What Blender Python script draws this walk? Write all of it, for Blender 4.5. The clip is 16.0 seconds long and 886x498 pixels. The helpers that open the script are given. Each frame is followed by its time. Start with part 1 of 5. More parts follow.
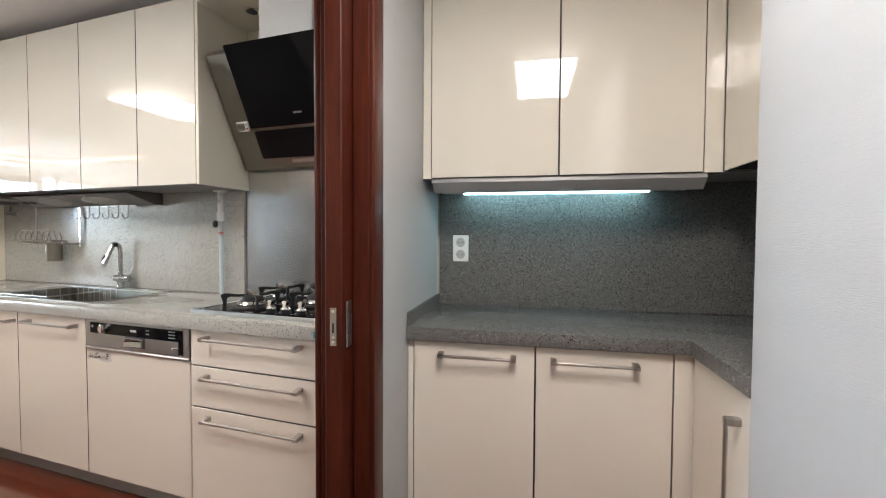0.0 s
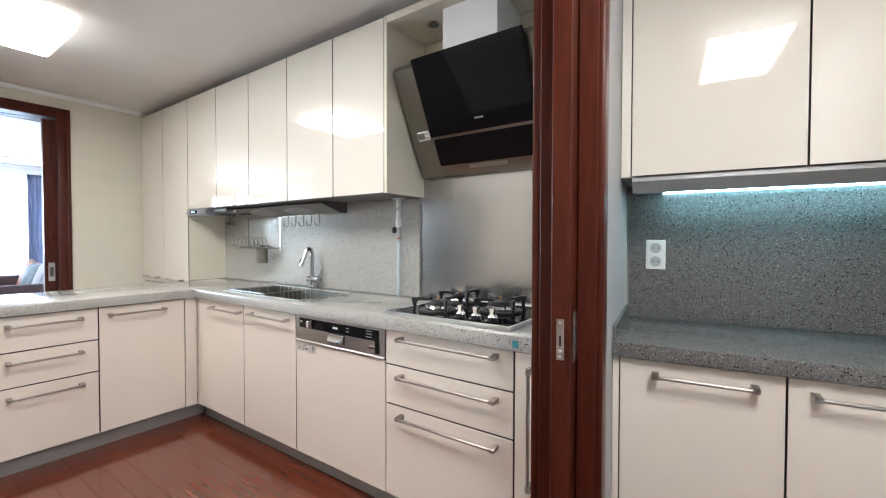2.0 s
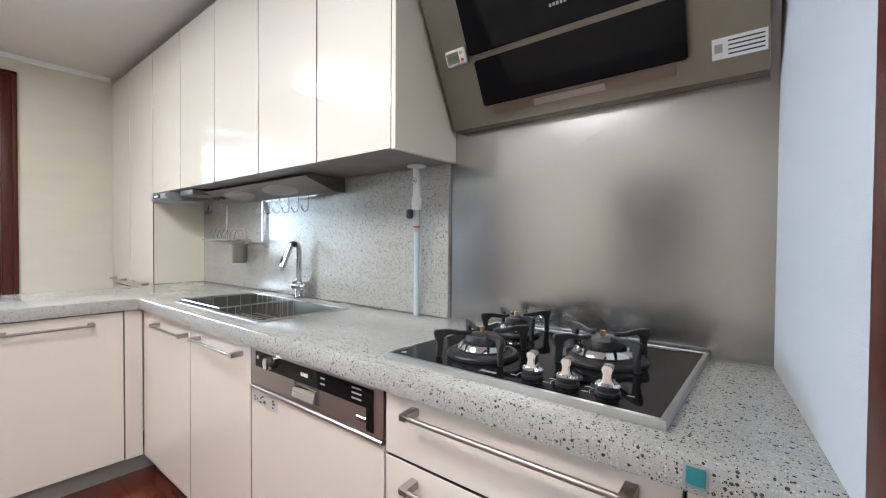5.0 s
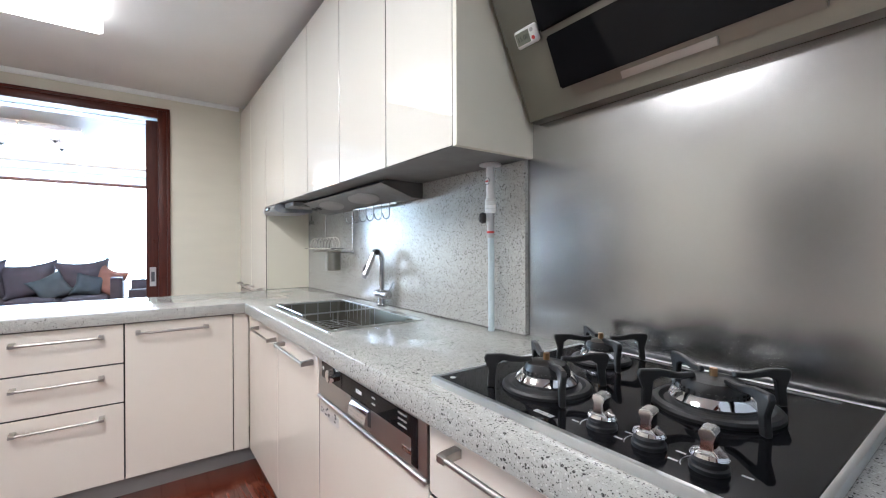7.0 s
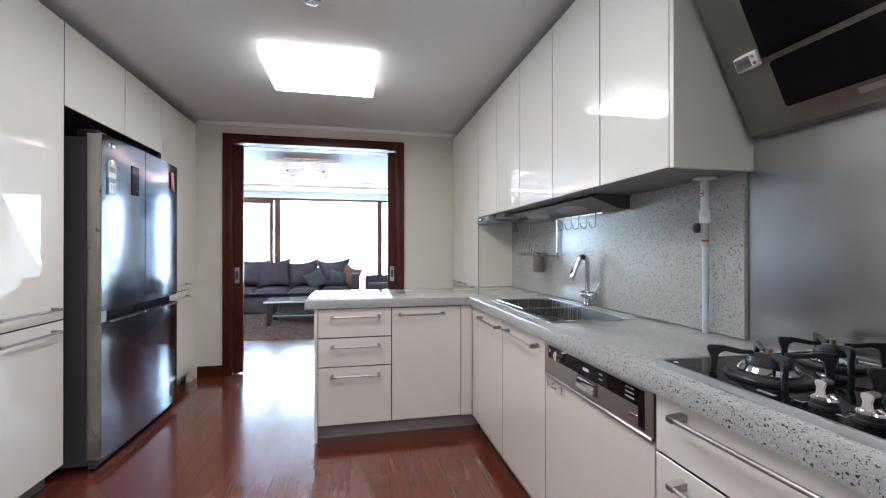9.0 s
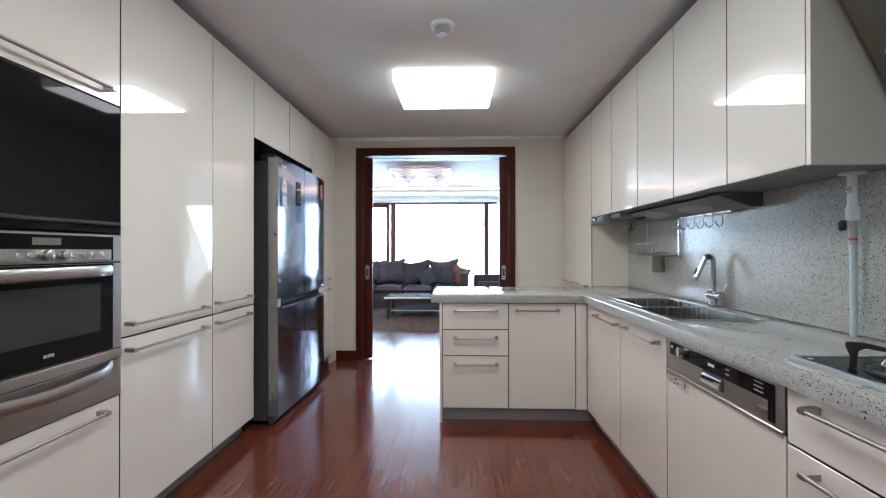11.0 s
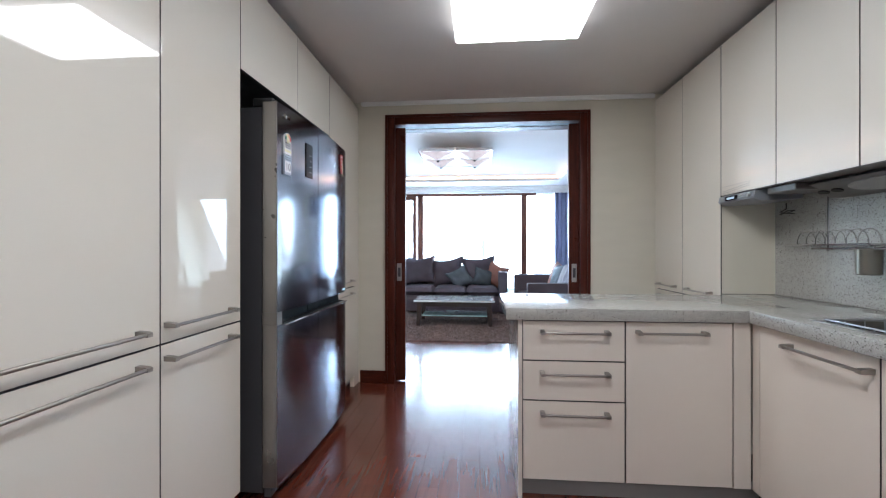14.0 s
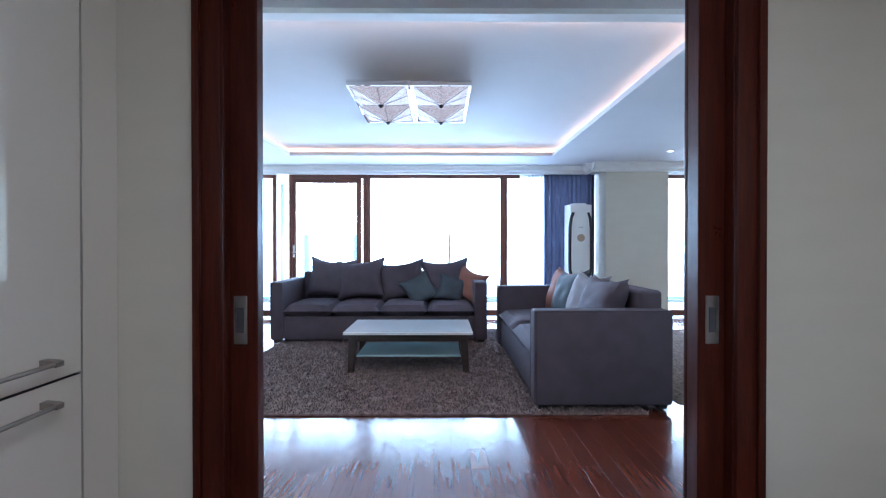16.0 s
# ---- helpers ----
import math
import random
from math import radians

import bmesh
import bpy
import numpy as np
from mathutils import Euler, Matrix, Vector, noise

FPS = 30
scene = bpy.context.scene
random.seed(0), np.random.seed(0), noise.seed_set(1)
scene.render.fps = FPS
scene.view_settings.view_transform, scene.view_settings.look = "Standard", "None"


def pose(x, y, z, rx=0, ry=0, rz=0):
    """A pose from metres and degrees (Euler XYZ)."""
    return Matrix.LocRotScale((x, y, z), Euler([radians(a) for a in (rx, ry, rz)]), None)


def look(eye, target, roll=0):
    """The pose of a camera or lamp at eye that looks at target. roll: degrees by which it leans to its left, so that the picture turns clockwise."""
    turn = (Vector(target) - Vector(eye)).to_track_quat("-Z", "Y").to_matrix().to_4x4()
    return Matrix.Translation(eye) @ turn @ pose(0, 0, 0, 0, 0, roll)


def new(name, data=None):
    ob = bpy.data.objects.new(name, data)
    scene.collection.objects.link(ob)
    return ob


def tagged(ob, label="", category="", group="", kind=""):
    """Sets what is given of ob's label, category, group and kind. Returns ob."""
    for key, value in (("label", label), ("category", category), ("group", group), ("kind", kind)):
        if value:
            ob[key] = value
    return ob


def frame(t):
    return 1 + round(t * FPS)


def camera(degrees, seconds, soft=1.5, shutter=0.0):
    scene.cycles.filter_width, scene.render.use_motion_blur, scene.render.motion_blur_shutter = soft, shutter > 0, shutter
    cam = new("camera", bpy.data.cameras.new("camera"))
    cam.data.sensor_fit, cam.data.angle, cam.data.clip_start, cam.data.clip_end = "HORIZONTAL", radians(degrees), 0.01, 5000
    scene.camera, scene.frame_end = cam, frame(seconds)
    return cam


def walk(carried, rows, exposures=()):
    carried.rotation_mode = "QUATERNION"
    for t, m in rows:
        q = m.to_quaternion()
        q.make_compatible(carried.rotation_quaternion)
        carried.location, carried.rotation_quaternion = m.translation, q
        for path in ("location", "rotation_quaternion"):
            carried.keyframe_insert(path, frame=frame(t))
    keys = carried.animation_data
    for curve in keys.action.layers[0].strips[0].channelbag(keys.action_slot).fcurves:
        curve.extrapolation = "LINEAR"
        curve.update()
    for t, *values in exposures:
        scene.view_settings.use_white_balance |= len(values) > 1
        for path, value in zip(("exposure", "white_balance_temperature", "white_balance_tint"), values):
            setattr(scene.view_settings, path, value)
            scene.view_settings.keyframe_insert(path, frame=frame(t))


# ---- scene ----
cam = camera(93.5, 16.0, 1.15)
PATH = [
    (0, (0.041, 0.916, 1.158), (-0.594, 2.811, 1.096), 0.3),
    (0.5, (-0.019, 0.89, 1.152), (-0.927, 2.671, 1.102), 0.2),
    (1, (-0.085, 0.868, 1.161), (-1.119, 2.579, 1.113), 0.1),
    (1.5, (-0.156, 0.864, 1.165), (-1.275, 2.521, 1.117), 0.0),
    (2, (-0.231, 0.868, 1.159), (-1.381, 2.504, 1.117), 0.1),
    (2.5, (-0.304, 0.897, 1.147), (-1.476, 2.518, 1.107), 0.0),
    (3, (-0.4, 0.984, 1.143), (-1.597, 2.586, 1.103), -0.1),
    (3.5, (-0.484, 1.097, 1.141), (-1.704, 2.681, 1.103), -0.1),
    (4, (-0.594, 1.234, 1.134), (-1.828, 2.808, 1.096), 0.2),
    (6.5, (-0.804, 1.718, 1.102), (-2.214, 3.137, 1.092), 0.0),
    (7, (-0.757, 1.7, 1.117), (-2.374, 2.876, 1.112), -0.2),
    (7.5, (-0.697, 1.641, 1.129), (-2.483, 2.542, 1.134), 0.2),
    (8, (-0.627, 1.564, 1.138), (-2.507, 2.244, 1.146), 0.0),
    (8.5, (-0.573, 1.485, 1.135), (-2.503, 2.008, 1.146), 0.2),
    (9, (-0.525, 1.425, 1.136), (-2.482, 1.837, 1.141), -0.0),
    (9.5, (-0.493, 1.377, 1.134), (-2.472, 1.666, 1.139), -0.1),
    (12, (-0.269, 1.233, 1.128), (-2.255, 0.996, 1.139), -0.1),
    (12.5, (-0.3, 1.169, 1.112), (-2.281, 0.897, 1.122), -0.2),
    (13, (-0.471, 1.159, 1.1), (-2.452, 0.883, 1.104), -0.3),
    (13.5, (-0.811, 1.055, 1.1), (-2.796, 0.808, 1.095), -0.2),
    (14, (-1.242, 1.018, 1.096), (-3.234, 0.849, 1.096), -0.0),
    (14.5, (-1.725, 1.041, 1.108), (-3.723, 0.957, 1.104), -0.1),
    (15, (-2.255, 1.095, 1.11), (-4.255, 1.065, 1.104), -0.1),
    (15.5, (-2.799, 1.056, 1.116), (-4.799, 1.054, 1.106), 0.1),
    (16, (-3.399, 0.964, 1.125), (-5.399, 0.975, 1.113), 0.0),
]
walk(cam, [(t, look(eye, target, roll)) for t, eye, target, roll in PATH],
     [(0, 0.28, 6750, 12.5), (1, 0.52, 6450, 11.5), (2, 0.52, 6300, 11), (3.5, 0.46, 6250, 11.5), (6.5, 0.7, 5950, 11.5), (8, 0.14, 5900, 11.5), (9, 0.02, 5850, 11), (12.5, -0.26, 5950, 11),
      (14, -0.25, 5900, 11.5), (15, -0.42, 5600, 12), (16, -0.7, 5300, 13)])
DAY, LAMP, COVEW = 1750, 16.0, 22.0

# ---- light ----
world = bpy.data.worlds.new("daylight")
scene.world = world
world.use_nodes = True
wn = world.node_tree
sky = wn.nodes.new("ShaderNodeTexSky")
sky.sky_type, sky.sun_disc = "NISHITA", False
sky.sun_elevation, sky.sun_rotation = radians(48), radians(250)
wn.nodes["Background"].inputs[1].default_value = 0.12
world.cycles.sampling_method = "NONE"
wn.links.new(sky.outputs[0], wn.nodes["Background"].inputs[0])


def area(name, m, sx, sy, watts, colour, spread=180):
    d = bpy.data.lights.new(name, "AREA")
    d.shape, d.size, d.size_y, d.energy, d.color, d.spread = "RECTANGLE", sx, sy, watts, colour, radians(spread)
    o = new(name, d)
    o.matrix_world = m
    return o


# sky light at the outer balcony opening, facing into the living room
area("window_daylight", pose(-11.9, 1.6, 1.40, 56, 0, -90), 9.0, 2.5, DAY, (0.62, 0.81, 1.0))

# ---- materials ----


def link(nt, a, b):
    nt.links.new(a, b)


def start(name):
    m = bpy.data.materials.new(name)
    m.use_nodes = True
    nt = m.node_tree
    return m, nt, nt.nodes["Principled BSDF"]


def place(nt, stretch):
    g = nt.nodes.new("ShaderNodeNewGeometry")
    mp = nt.nodes.new("ShaderNodeMapping")
    mp.inputs["Scale"].default_value = stretch
    link(nt, g.outputs["Position"], mp.inputs["Vector"])
    return mp.outputs["Vector"]


def noise_tex(nt, vec, scale, detail=3.0, rough=0.55):
    n = nt.nodes.new("ShaderNodeTexNoise")
    n.inputs["Scale"].default_value, n.inputs["Detail"].default_value, n.inputs["Roughness"].default_value = scale, detail, rough
    link(nt, vec, n.inputs["Vector"])
    return n.outputs["Fac"]


def ramp(nt, fac, stops):
    r = nt.nodes.new("ShaderNodeValToRGB")
    e = r.color_ramp.elements
    while len(e) < len(stops):
        e.new(0.5)
    for el, (p, c) in zip(e, stops):
        el.position, el.color = p, (*c, 1)
    link(nt, fac, r.inputs["Fac"])
    return r.outputs["Color"]


def spread(nt, fac, a, b):
    r = nt.nodes.new("ShaderNodeMapRange")
    r.inputs["From Min"].default_value, r.inputs["From Max"].default_value = 0.3, 0.7
    r.inputs["To Min"].default_value, r.inputs["To Max"].default_value = a, b
    link(nt, fac, r.inputs["Value"])
    return r.outputs["Result"]


def relief(nt, p, fac, strength, dist=0.002):
    b = nt.nodes.new("ShaderNodeBump")
    b.inputs["Strength"].default_value, b.inputs["Distance"].default_value = strength, dist
    link(nt, fac, b.inputs["Height"])
    link(nt, b.outputs["Normal"], p.inputs["Normal"])


def plain(name, c, rough=0.5, metal=0.0, vary=0.06, scale=3.0, bump=0.0, bscale=150.0, stretch=(1, 1, 1), rvar=0.06, coat=0.0):
    """A painted, plastic, metal or cloth surface with slight large and fine variation."""
    m, nt, p = start(name)
    v = place(nt, stretch)
    big = noise_tex(nt, v, scale, 4)
    lo = tuple(max(0, x * (1 - vary)) for x in c)
    hi = tuple(min(1, x * (1 + vary)) for x in c)
    link(nt, ramp(nt, big, [(0.3, lo), (0.7, hi)]), p.inputs["Base Color"])
    fine = noise_tex(nt, v, bscale, 2)
    link(nt, spread(nt, noise_tex(nt, v, scale * 4, 3), max(0.01, rough - rvar), rough + rvar), p.inputs["Roughness"])
    p.inputs["Metallic"].default_value = metal
    p.inputs["Coat Weight"].default_value = coat
    if bump:
        relief(nt, p, fine, bump)
    return m


def lacquer(name, c, rough):
    """Sprayed gloss lacquer on board, with a faint waviness."""
    m, nt, p = start(name)
    v = place(nt, (1, 1, 1))
    n = noise_tex(nt, v, 2.5, 2)
    link(nt, ramp(nt, n, [(0.3, tuple(x * 0.975 for x in c)), (0.7, c)]), p.inputs["Base Color"])
    link(nt, spread(nt, noise_tex(nt, v, 9, 3), rough * 0.7, rough * 1.4), p.inputs["Roughness"])
    p.inputs["IOR"].default_value = 1.5
    p.inputs["Coat Weight"].default_value, p.inputs["Coat Roughness"].default_value = 0.5, 0.02
    relief(nt, p, noise_tex(nt, v, 7, 1), 0.03, 0.004)
    return m


def granite(name, base, mid, dark, light, rough, fine=1.0):
    """Engineered stone with dark and pale chips of two sizes."""
    m, nt, p = start(name)
    v = place(nt, (1, 1, 1))
    col = ramp(nt, noise_tex(nt, v, 60, 3), [(0.35, tuple(x * 0.9 for x in base)), (0.65, base)])
    for scale, lim, c, seed in ((150, 0.12, dark, 0), (300, 0.2, dark, 3), (520, 0.22, mid, 5), (230, 0.2, light, 7)):
        off = nt.nodes.new("ShaderNodeMapping")
        off.inputs["Location"].default_value = (seed, seed * 2, seed * 3)
        link(nt, v, off.inputs["Vector"])
        vo = nt.nodes.new("ShaderNodeTexVoronoi")
        vo.inputs["Scale"].default_value = scale * fine
        link(nt, off.outputs["Vector"], vo.inputs["Vector"])
        sep = nt.nodes.new("ShaderNodeSeparateColor")
        link(nt, vo.outputs["Color"], sep.inputs["Color"])
        pick = nt.nodes.new("ShaderNodeMath")
        pick.operation = "LESS_THAN"
        pick.inputs[1].default_value = lim
        link(nt, sep.outputs[0], pick.inputs[0])
        near = nt.nodes.new("ShaderNodeMath")
        near.operation = "LESS_THAN"
        near.inputs[1].default_value = 0.42
        link(nt, vo.outputs["Distance"], near.inputs[0])
        both = nt.nodes.new("ShaderNodeMath")
        both.operation = "MULTIPLY"
        link(nt, pick.outputs[0], both.inputs[0])
        link(nt, near.outputs[0], both.inputs[1])
        mix = nt.nodes.new("ShaderNodeMix")
        mix.data_type = "RGBA"
        link(nt, both.outputs[0], mix.inputs["Factor"])
        link(nt, col, mix.inputs[6])
        mix.inputs[7].default_value = (*c, 1)
        col = mix.outputs[2]
    link(nt, col, p.inputs["Base Color"])
    link(nt, spread(nt, noise_tex(nt, v, 8, 3), rough * 0.75, rough * 1.25), p.inputs["Roughness"])
    p.inputs["Specular IOR Level"].default_value = 0.38
    return m


def timber(name, dark, light, rough, along, coat=0.0, per_piece=0.0, spec=0.5):
    """Wood with long grain; per_piece shifts each board's tone."""
    m, nt, p = start(name)
    st = {"x": (1, 14, 14), "y": (14, 1, 14), "z": (14, 14, 1)}[along]
    v = place(nt, st)
    g = noise_tex(nt, v, 4.0, 3 if per_piece else 6, 0.5 if per_piece else 0.65)
    fine = noise_tex(nt, v, 26.0, 4, 0.7)
    add = nt.nodes.new("ShaderNodeMath")
    add.operation = "MULTIPLY_ADD"
    link(nt, fine, add.inputs[0])
    add.inputs[1].default_value = 0.22 if per_piece else 0.45
    link(nt, g, add.inputs[2])
    fac = add.outputs[0]
    if per_piece:
        oi = nt.nodes.new("ShaderNodeObjectInfo")
        ge = nt.nodes.new("ShaderNodeNewGeometry")
        s = nt.nodes.new("ShaderNodeMath")
        s.operation = "ADD"
        link(nt, oi.outputs["Random"], s.inputs[0])
        link(nt, ge.outputs["Random Per Island"], s.inputs[1])
        f = nt.nodes.new("ShaderNodeMath")
        f.operation = "FRACT"
        link(nt, s.outputs[0], f.inputs[0])
        k = nt.nodes.new("ShaderNodeMath")
        k.operation = "MULTIPLY_ADD"
        link(nt, f.outputs[0], k.inputs[0])
        k.inputs[1].default_value = per_piece
        link(nt, fac, k.inputs[2])
        fac = k.outputs[0]
        lo, hi = 0.12, 1.12 + per_piece * 0.7
    else:
        lo, hi = 0.5, 1.05
    mr = nt.nodes.new("ShaderNodeMapRange")
    mr.inputs["From Min"].default_value, mr.inputs["From Max"].default_value = lo, hi
    link(nt, fac, mr.inputs["Value"])
    link(nt, ramp(nt, mr.outputs["Result"], [(0.0, dark), (1.0, light)]), p.inputs["Base Color"])
    wv = place(nt, (1, 1, 1))
    link(nt, spread(nt, noise_tex(nt, wv, 3.5, 5, 0.7), rough * 0.75, rough * 1.25), p.inputs["Roughness"])
    p.inputs["Coat Weight"].default_value, p.inputs["Coat Roughness"].default_value = coat, 0.12
    p.inputs["Specular IOR Level"].default_value = spec
    if not per_piece:
        relief(nt, p, fine, 0.05, 0.0006)
    return m


def brushed(name, c, rough, stretch, dents=0.0):
    """Brushed or rolled steel: fine lines in one direction, smears and soft dents."""
    m, nt, p = start(name)
    v = place(nt, stretch)
    w = place(nt, (1, 1, 1))
    line = noise_tex(nt, v, 60, 3)
    smear = noise_tex(nt, w, 3.2, 4)
    tone = nt.nodes.new("ShaderNodeMath")
    tone.operation = "MULTIPLY_ADD"
    link(nt, line, tone.inputs[0])
    tone.inputs[1].default_value = 0.35
    link(nt, smear, tone.inputs[2])
    link(nt, ramp(nt, tone.outputs[0], [(0.4, tuple(x * 0.86 for x in c)), (0.95, c)]), p.inputs["Base Color"])
    p.inputs["Metallic"].default_value = 1.0
    link(nt, spread(nt, smear, rough * 0.9, rough * 1.15), p.inputs["Roughness"])
    if dents:
        relief(nt, p, noise_tex(nt, w, 2.6, 1), dents, 0.006)
    return m


def glow(name, c, strength, sampled=False):
    m, nt, p = start(name)
    m.cycles.emission_sampling = "AUTO" if sampled else "NONE"
    p.inputs["Base Color"].default_value = (*c, 1)
    p.inputs["Emission Color"].default_value = (*c, 1)
    p.inputs["Emission Strength"].default_value = strength
    p.inputs["Roughness"].default_value = 0.4
    return m


def clear(name, tint=(0.95, 0.98, 0.98), rough=0.0):
    m, nt, p = start(name)
    p.inputs["Base Color"].default_value = (*tint, 1)
    p.inputs["Transmission Weight"].default_value = 1.0
    p.inputs["Roughness"].default_value, p.inputs["IOR"].default_value = rough, 1.45
    return m


CREAM = (0.80, 0.755, 0.665)
GLOSS = lacquer("cream_gloss_lacquer", CREAM, 0.025)
SATIN = lacquer("cream_satin_lacquer", (0.83, 0.765, 0.68), 0.14)
# near-black carcass colour stands in for the shade inside the door gaps
CARCASS = plain("gap_shade_carcass", (0.022, 0.020, 0.019), 0.6)
# dark colour for the narrow side faces of the fronts
EDGE = plain("dark_door_edge", (0.045, 0.04, 0.036), 0.5)
SIDE = plain("cream_side_panel", (0.76, 0.72, 0.60), 0.36, vary=0.02)
PLINTH = plain("grey_plinth", (0.33, 0.32, 0.31), 0.35, vary=0.05)
STONE = granite("pale_speckled_stone", (0.462, 0.458, 0.425), (0.27, 0.265, 0.245), (0.052, 0.049, 0.046), (0.57, 0.565, 0.535), 0.14, 1.12)
DSTONE = granite("dark_speckled_stone", (0.155, 0.151, 0.147), (0.075, 0.073, 0.07), (0.018, 0.017, 0.016), (0.31, 0.31, 0.308), 0.16, 1.08)
STEEL = brushed("brushed_steel", (0.52, 0.50, 0.475), 0.315, (1, 30, 30))
SHEET = brushed("rolled_steel_sheet", (0.48, 0.475, 0.47), 0.22, (1, 6, 6))
HOODSTEEL = brushed("dark_brushed_steel", (0.29, 0.276, 0.24), 0.30, (1, 30, 30))
ALU = brushed("bright_aluminium", (0.74, 0.75, 0.76), 0.30, (1, 30, 30))
HANDLE = brushed("satin_nickel", (0.44, 0.41, 0.375), 0.32, (30, 30, 30))
CHROME = plain("chrome", (0.85, 0.85, 0.86), 0.06, 1.0, 0.02, rvar=0.03)
DARKSTEEL = brushed("dark_fridge_steel", (0.31, 0.32, 0.36), 0.12, (1, 1, 40))
SIDESTEEL = plain("fridge_side_silver", (0.33, 0.315, 0.29), 0.32, 0.7)
BLACKGLASS = plain("black_glass", (0.008, 0.008, 0.009), 0.035, vary=0.2, rvar=0.015)
BLACKGLASS.node_tree.nodes["Principled BSDF"].inputs["Specular IOR Level"].default_value = 0.15
HOBGLASS = plain("hob_black_glass", (0.006, 0.006, 0.007), 0.04, vary=0.2, rvar=0.015)
HOBGLASS.node_tree.nodes["Principled BSDF"].inputs["Specular IOR Level"].default_value = 0.07
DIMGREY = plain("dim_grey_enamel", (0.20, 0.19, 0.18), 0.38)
VOID = plain("black_recess", (0.004, 0.004, 0.0045), 0.7)
VOID.node_tree.nodes["Principled BSDF"].inputs["Specular IOR Level"].default_value = 0.15
TAPMETAL = plain("tap_chrome", (0.50, 0.50, 0.51), 0.14, 1.0, 0.03, rvar=0.04)
BLACK = plain("black_plastic", (0.013, 0.013, 0.014), 0.42)
IRON = plain("black_cast_iron", (0.012, 0.0115, 0.0115), 0.45, bump=0.15)
DARKGREY = plain("dark_grey_plastic", (0.07, 0.07, 0.075), 0.45)
GREYPL = plain("silver_grey_plastic", (0.42, 0.42, 0.42), 0.35, 0.25)
WHITEPL = plain("white_plastic", (0.80, 0.80, 0.78), 0.35, vary=0.02)
PAPER = plain("wallpaper", (0.645, 0.605, 0.505), 0.75, vary=0.025, bump=0.35, bscale=160, stretch=(1, 1, 4))
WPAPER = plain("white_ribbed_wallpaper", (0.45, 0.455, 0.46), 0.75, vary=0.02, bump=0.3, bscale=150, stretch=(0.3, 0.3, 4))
CEIL = plain("ceiling_paint", (0.74, 0.715, 0.68), 0.8, vary=0.02, bump=0.1)
LCEIL = plain("white_ceiling_paint", (0.68, 0.68, 0.695), 0.8, vary=0.02)
TRIMW = plain("white_trim_paint", (0.80, 0.80, 0.78), 0.4, vary=0.02)
MAHOG = timber("dark_mahogany_z", (0.040, 0.0085, 0.005), (0.098, 0.020, 0.0095), 0.36, "z", 0.0, 0.0, 0.2)
MAHOGX = timber("dark_mahogany_x", (0.040, 0.0085, 0.005), (0.098, 0.020, 0.0095), 0.36, "x", 0.0, 0.0, 0.2)
MAHOGY = timber("dark_mahogany_y", (0.040, 0.0085, 0.005), (0.098, 0.020, 0.0095), 0.36, "y", 0.0, 0.0, 0.2)
FLOORW = timber("cherry_floor_board", (0.074, 0.0168, 0.0100), (0.172, 0.042, 0.0215), 0.19, "x", 0.5, 0.30, 0.5)
UNDER = plain("floor_joint_dark", (0.03, 0.013, 0.009), 0.7)
SOFA = plain("grey_violet_sofa_cloth", (0.078, 0.062, 0.078), 0.85, vary=0.12, scale=8, bump=0.5, bscale=420)
SOFALT = plain("pale_grey_cushion_cloth", (0.24, 0.22, 0.235), 0.85, vary=0.1, scale=8, bump=0.5, bscale=420)
TEALC = plain("slate_cushion_cloth", (0.058, 0.072, 0.084), 0.8, vary=0.12, scale=8, bump=0.5, bscale=380)
RUST = plain("rust_cushion_cloth", (0.24, 0.10, 0.07), 0.8, vary=0.12, scale=8, bump=0.5, bscale=380)
RUG = plain("taupe_shag", (0.19, 0.142, 0.130), 0.95, vary=0.45, scale=24, bump=1.0, bscale=140)
RUGB = plain("patterned_rug_wool", (0.22, 0.15, 0.11), 0.95, vary=0.5, scale=30, bump=0.8, bscale=140)
DRAPE = plain("slate_blue_drape", (0.13, 0.135, 0.18), 0.8, vary=0.1, bump=0.3, bscale=300)
DARKWOOD = timber("espresso_wood", (0.018, 0.010, 0.007), (0.05, 0.026, 0.018), 0.42, "y")
FRAMEW = timber("window_frame_wood", (0.09, 0.03, 0.018), (0.22, 0.075, 0.04), 0.42, "z")
GLASS = clear("window_glass")
LAMPON = glow("lamp_diffuser", (1.0, 0.97, 0.93), LAMP, True)
LAMPSIDE = glow("lamp_side_diffuser", (1.0, 0.97, 0.92), LAMP * 0.16)
LED = glow("cool_tube", (0.46, 0.88, 1.0), 17.0, True)
LAMPNICHE = glow("niche_lamp_diffuser", (1.0, 0.97, 0.93), LAMP * 1.85, True)
COVE = glow("cove_strip", (1.0, 0.66, 0.44), COVEW, True)
CRYSTAL = glow("beaded_crystal_shade", (1.0, 0.88, 0.84), 1.15)
cnt = CRYSTAL.node_tree
bead = noise_tex(cnt, place(cnt, (1, 1, 1)), 170, 2, 0.8)
cnt.nodes["Principled BSDF"].inputs["Base Color"].default_value = (0.12, 0.105, 0.105, 1)
cnt.nodes["Principled BSDF"].inputs["Specular IOR Level"].default_value = 0.1
link(cnt, ramp(cnt, bead, [(0.34, (0.36, 0.30, 0.30)), (0.52, (0.62, 0.53, 0.52)), (0.68, (1.9, 1.75, 1.7))]), cnt.nodes["Principled BSDF"].inputs["Emission Color"])
RED = plain("red_print", (0.55, 0.05, 0.04), 0.5)
YELLOW = plain("yellow_paper", (0.72, 0.66, 0.40), 0.6)
LABEL = plain("white_label", (0.72, 0.72, 0.71), 0.5)
LABELG = plain("grey_blue_label", (0.36, 0.42, 0.48), 0.5)
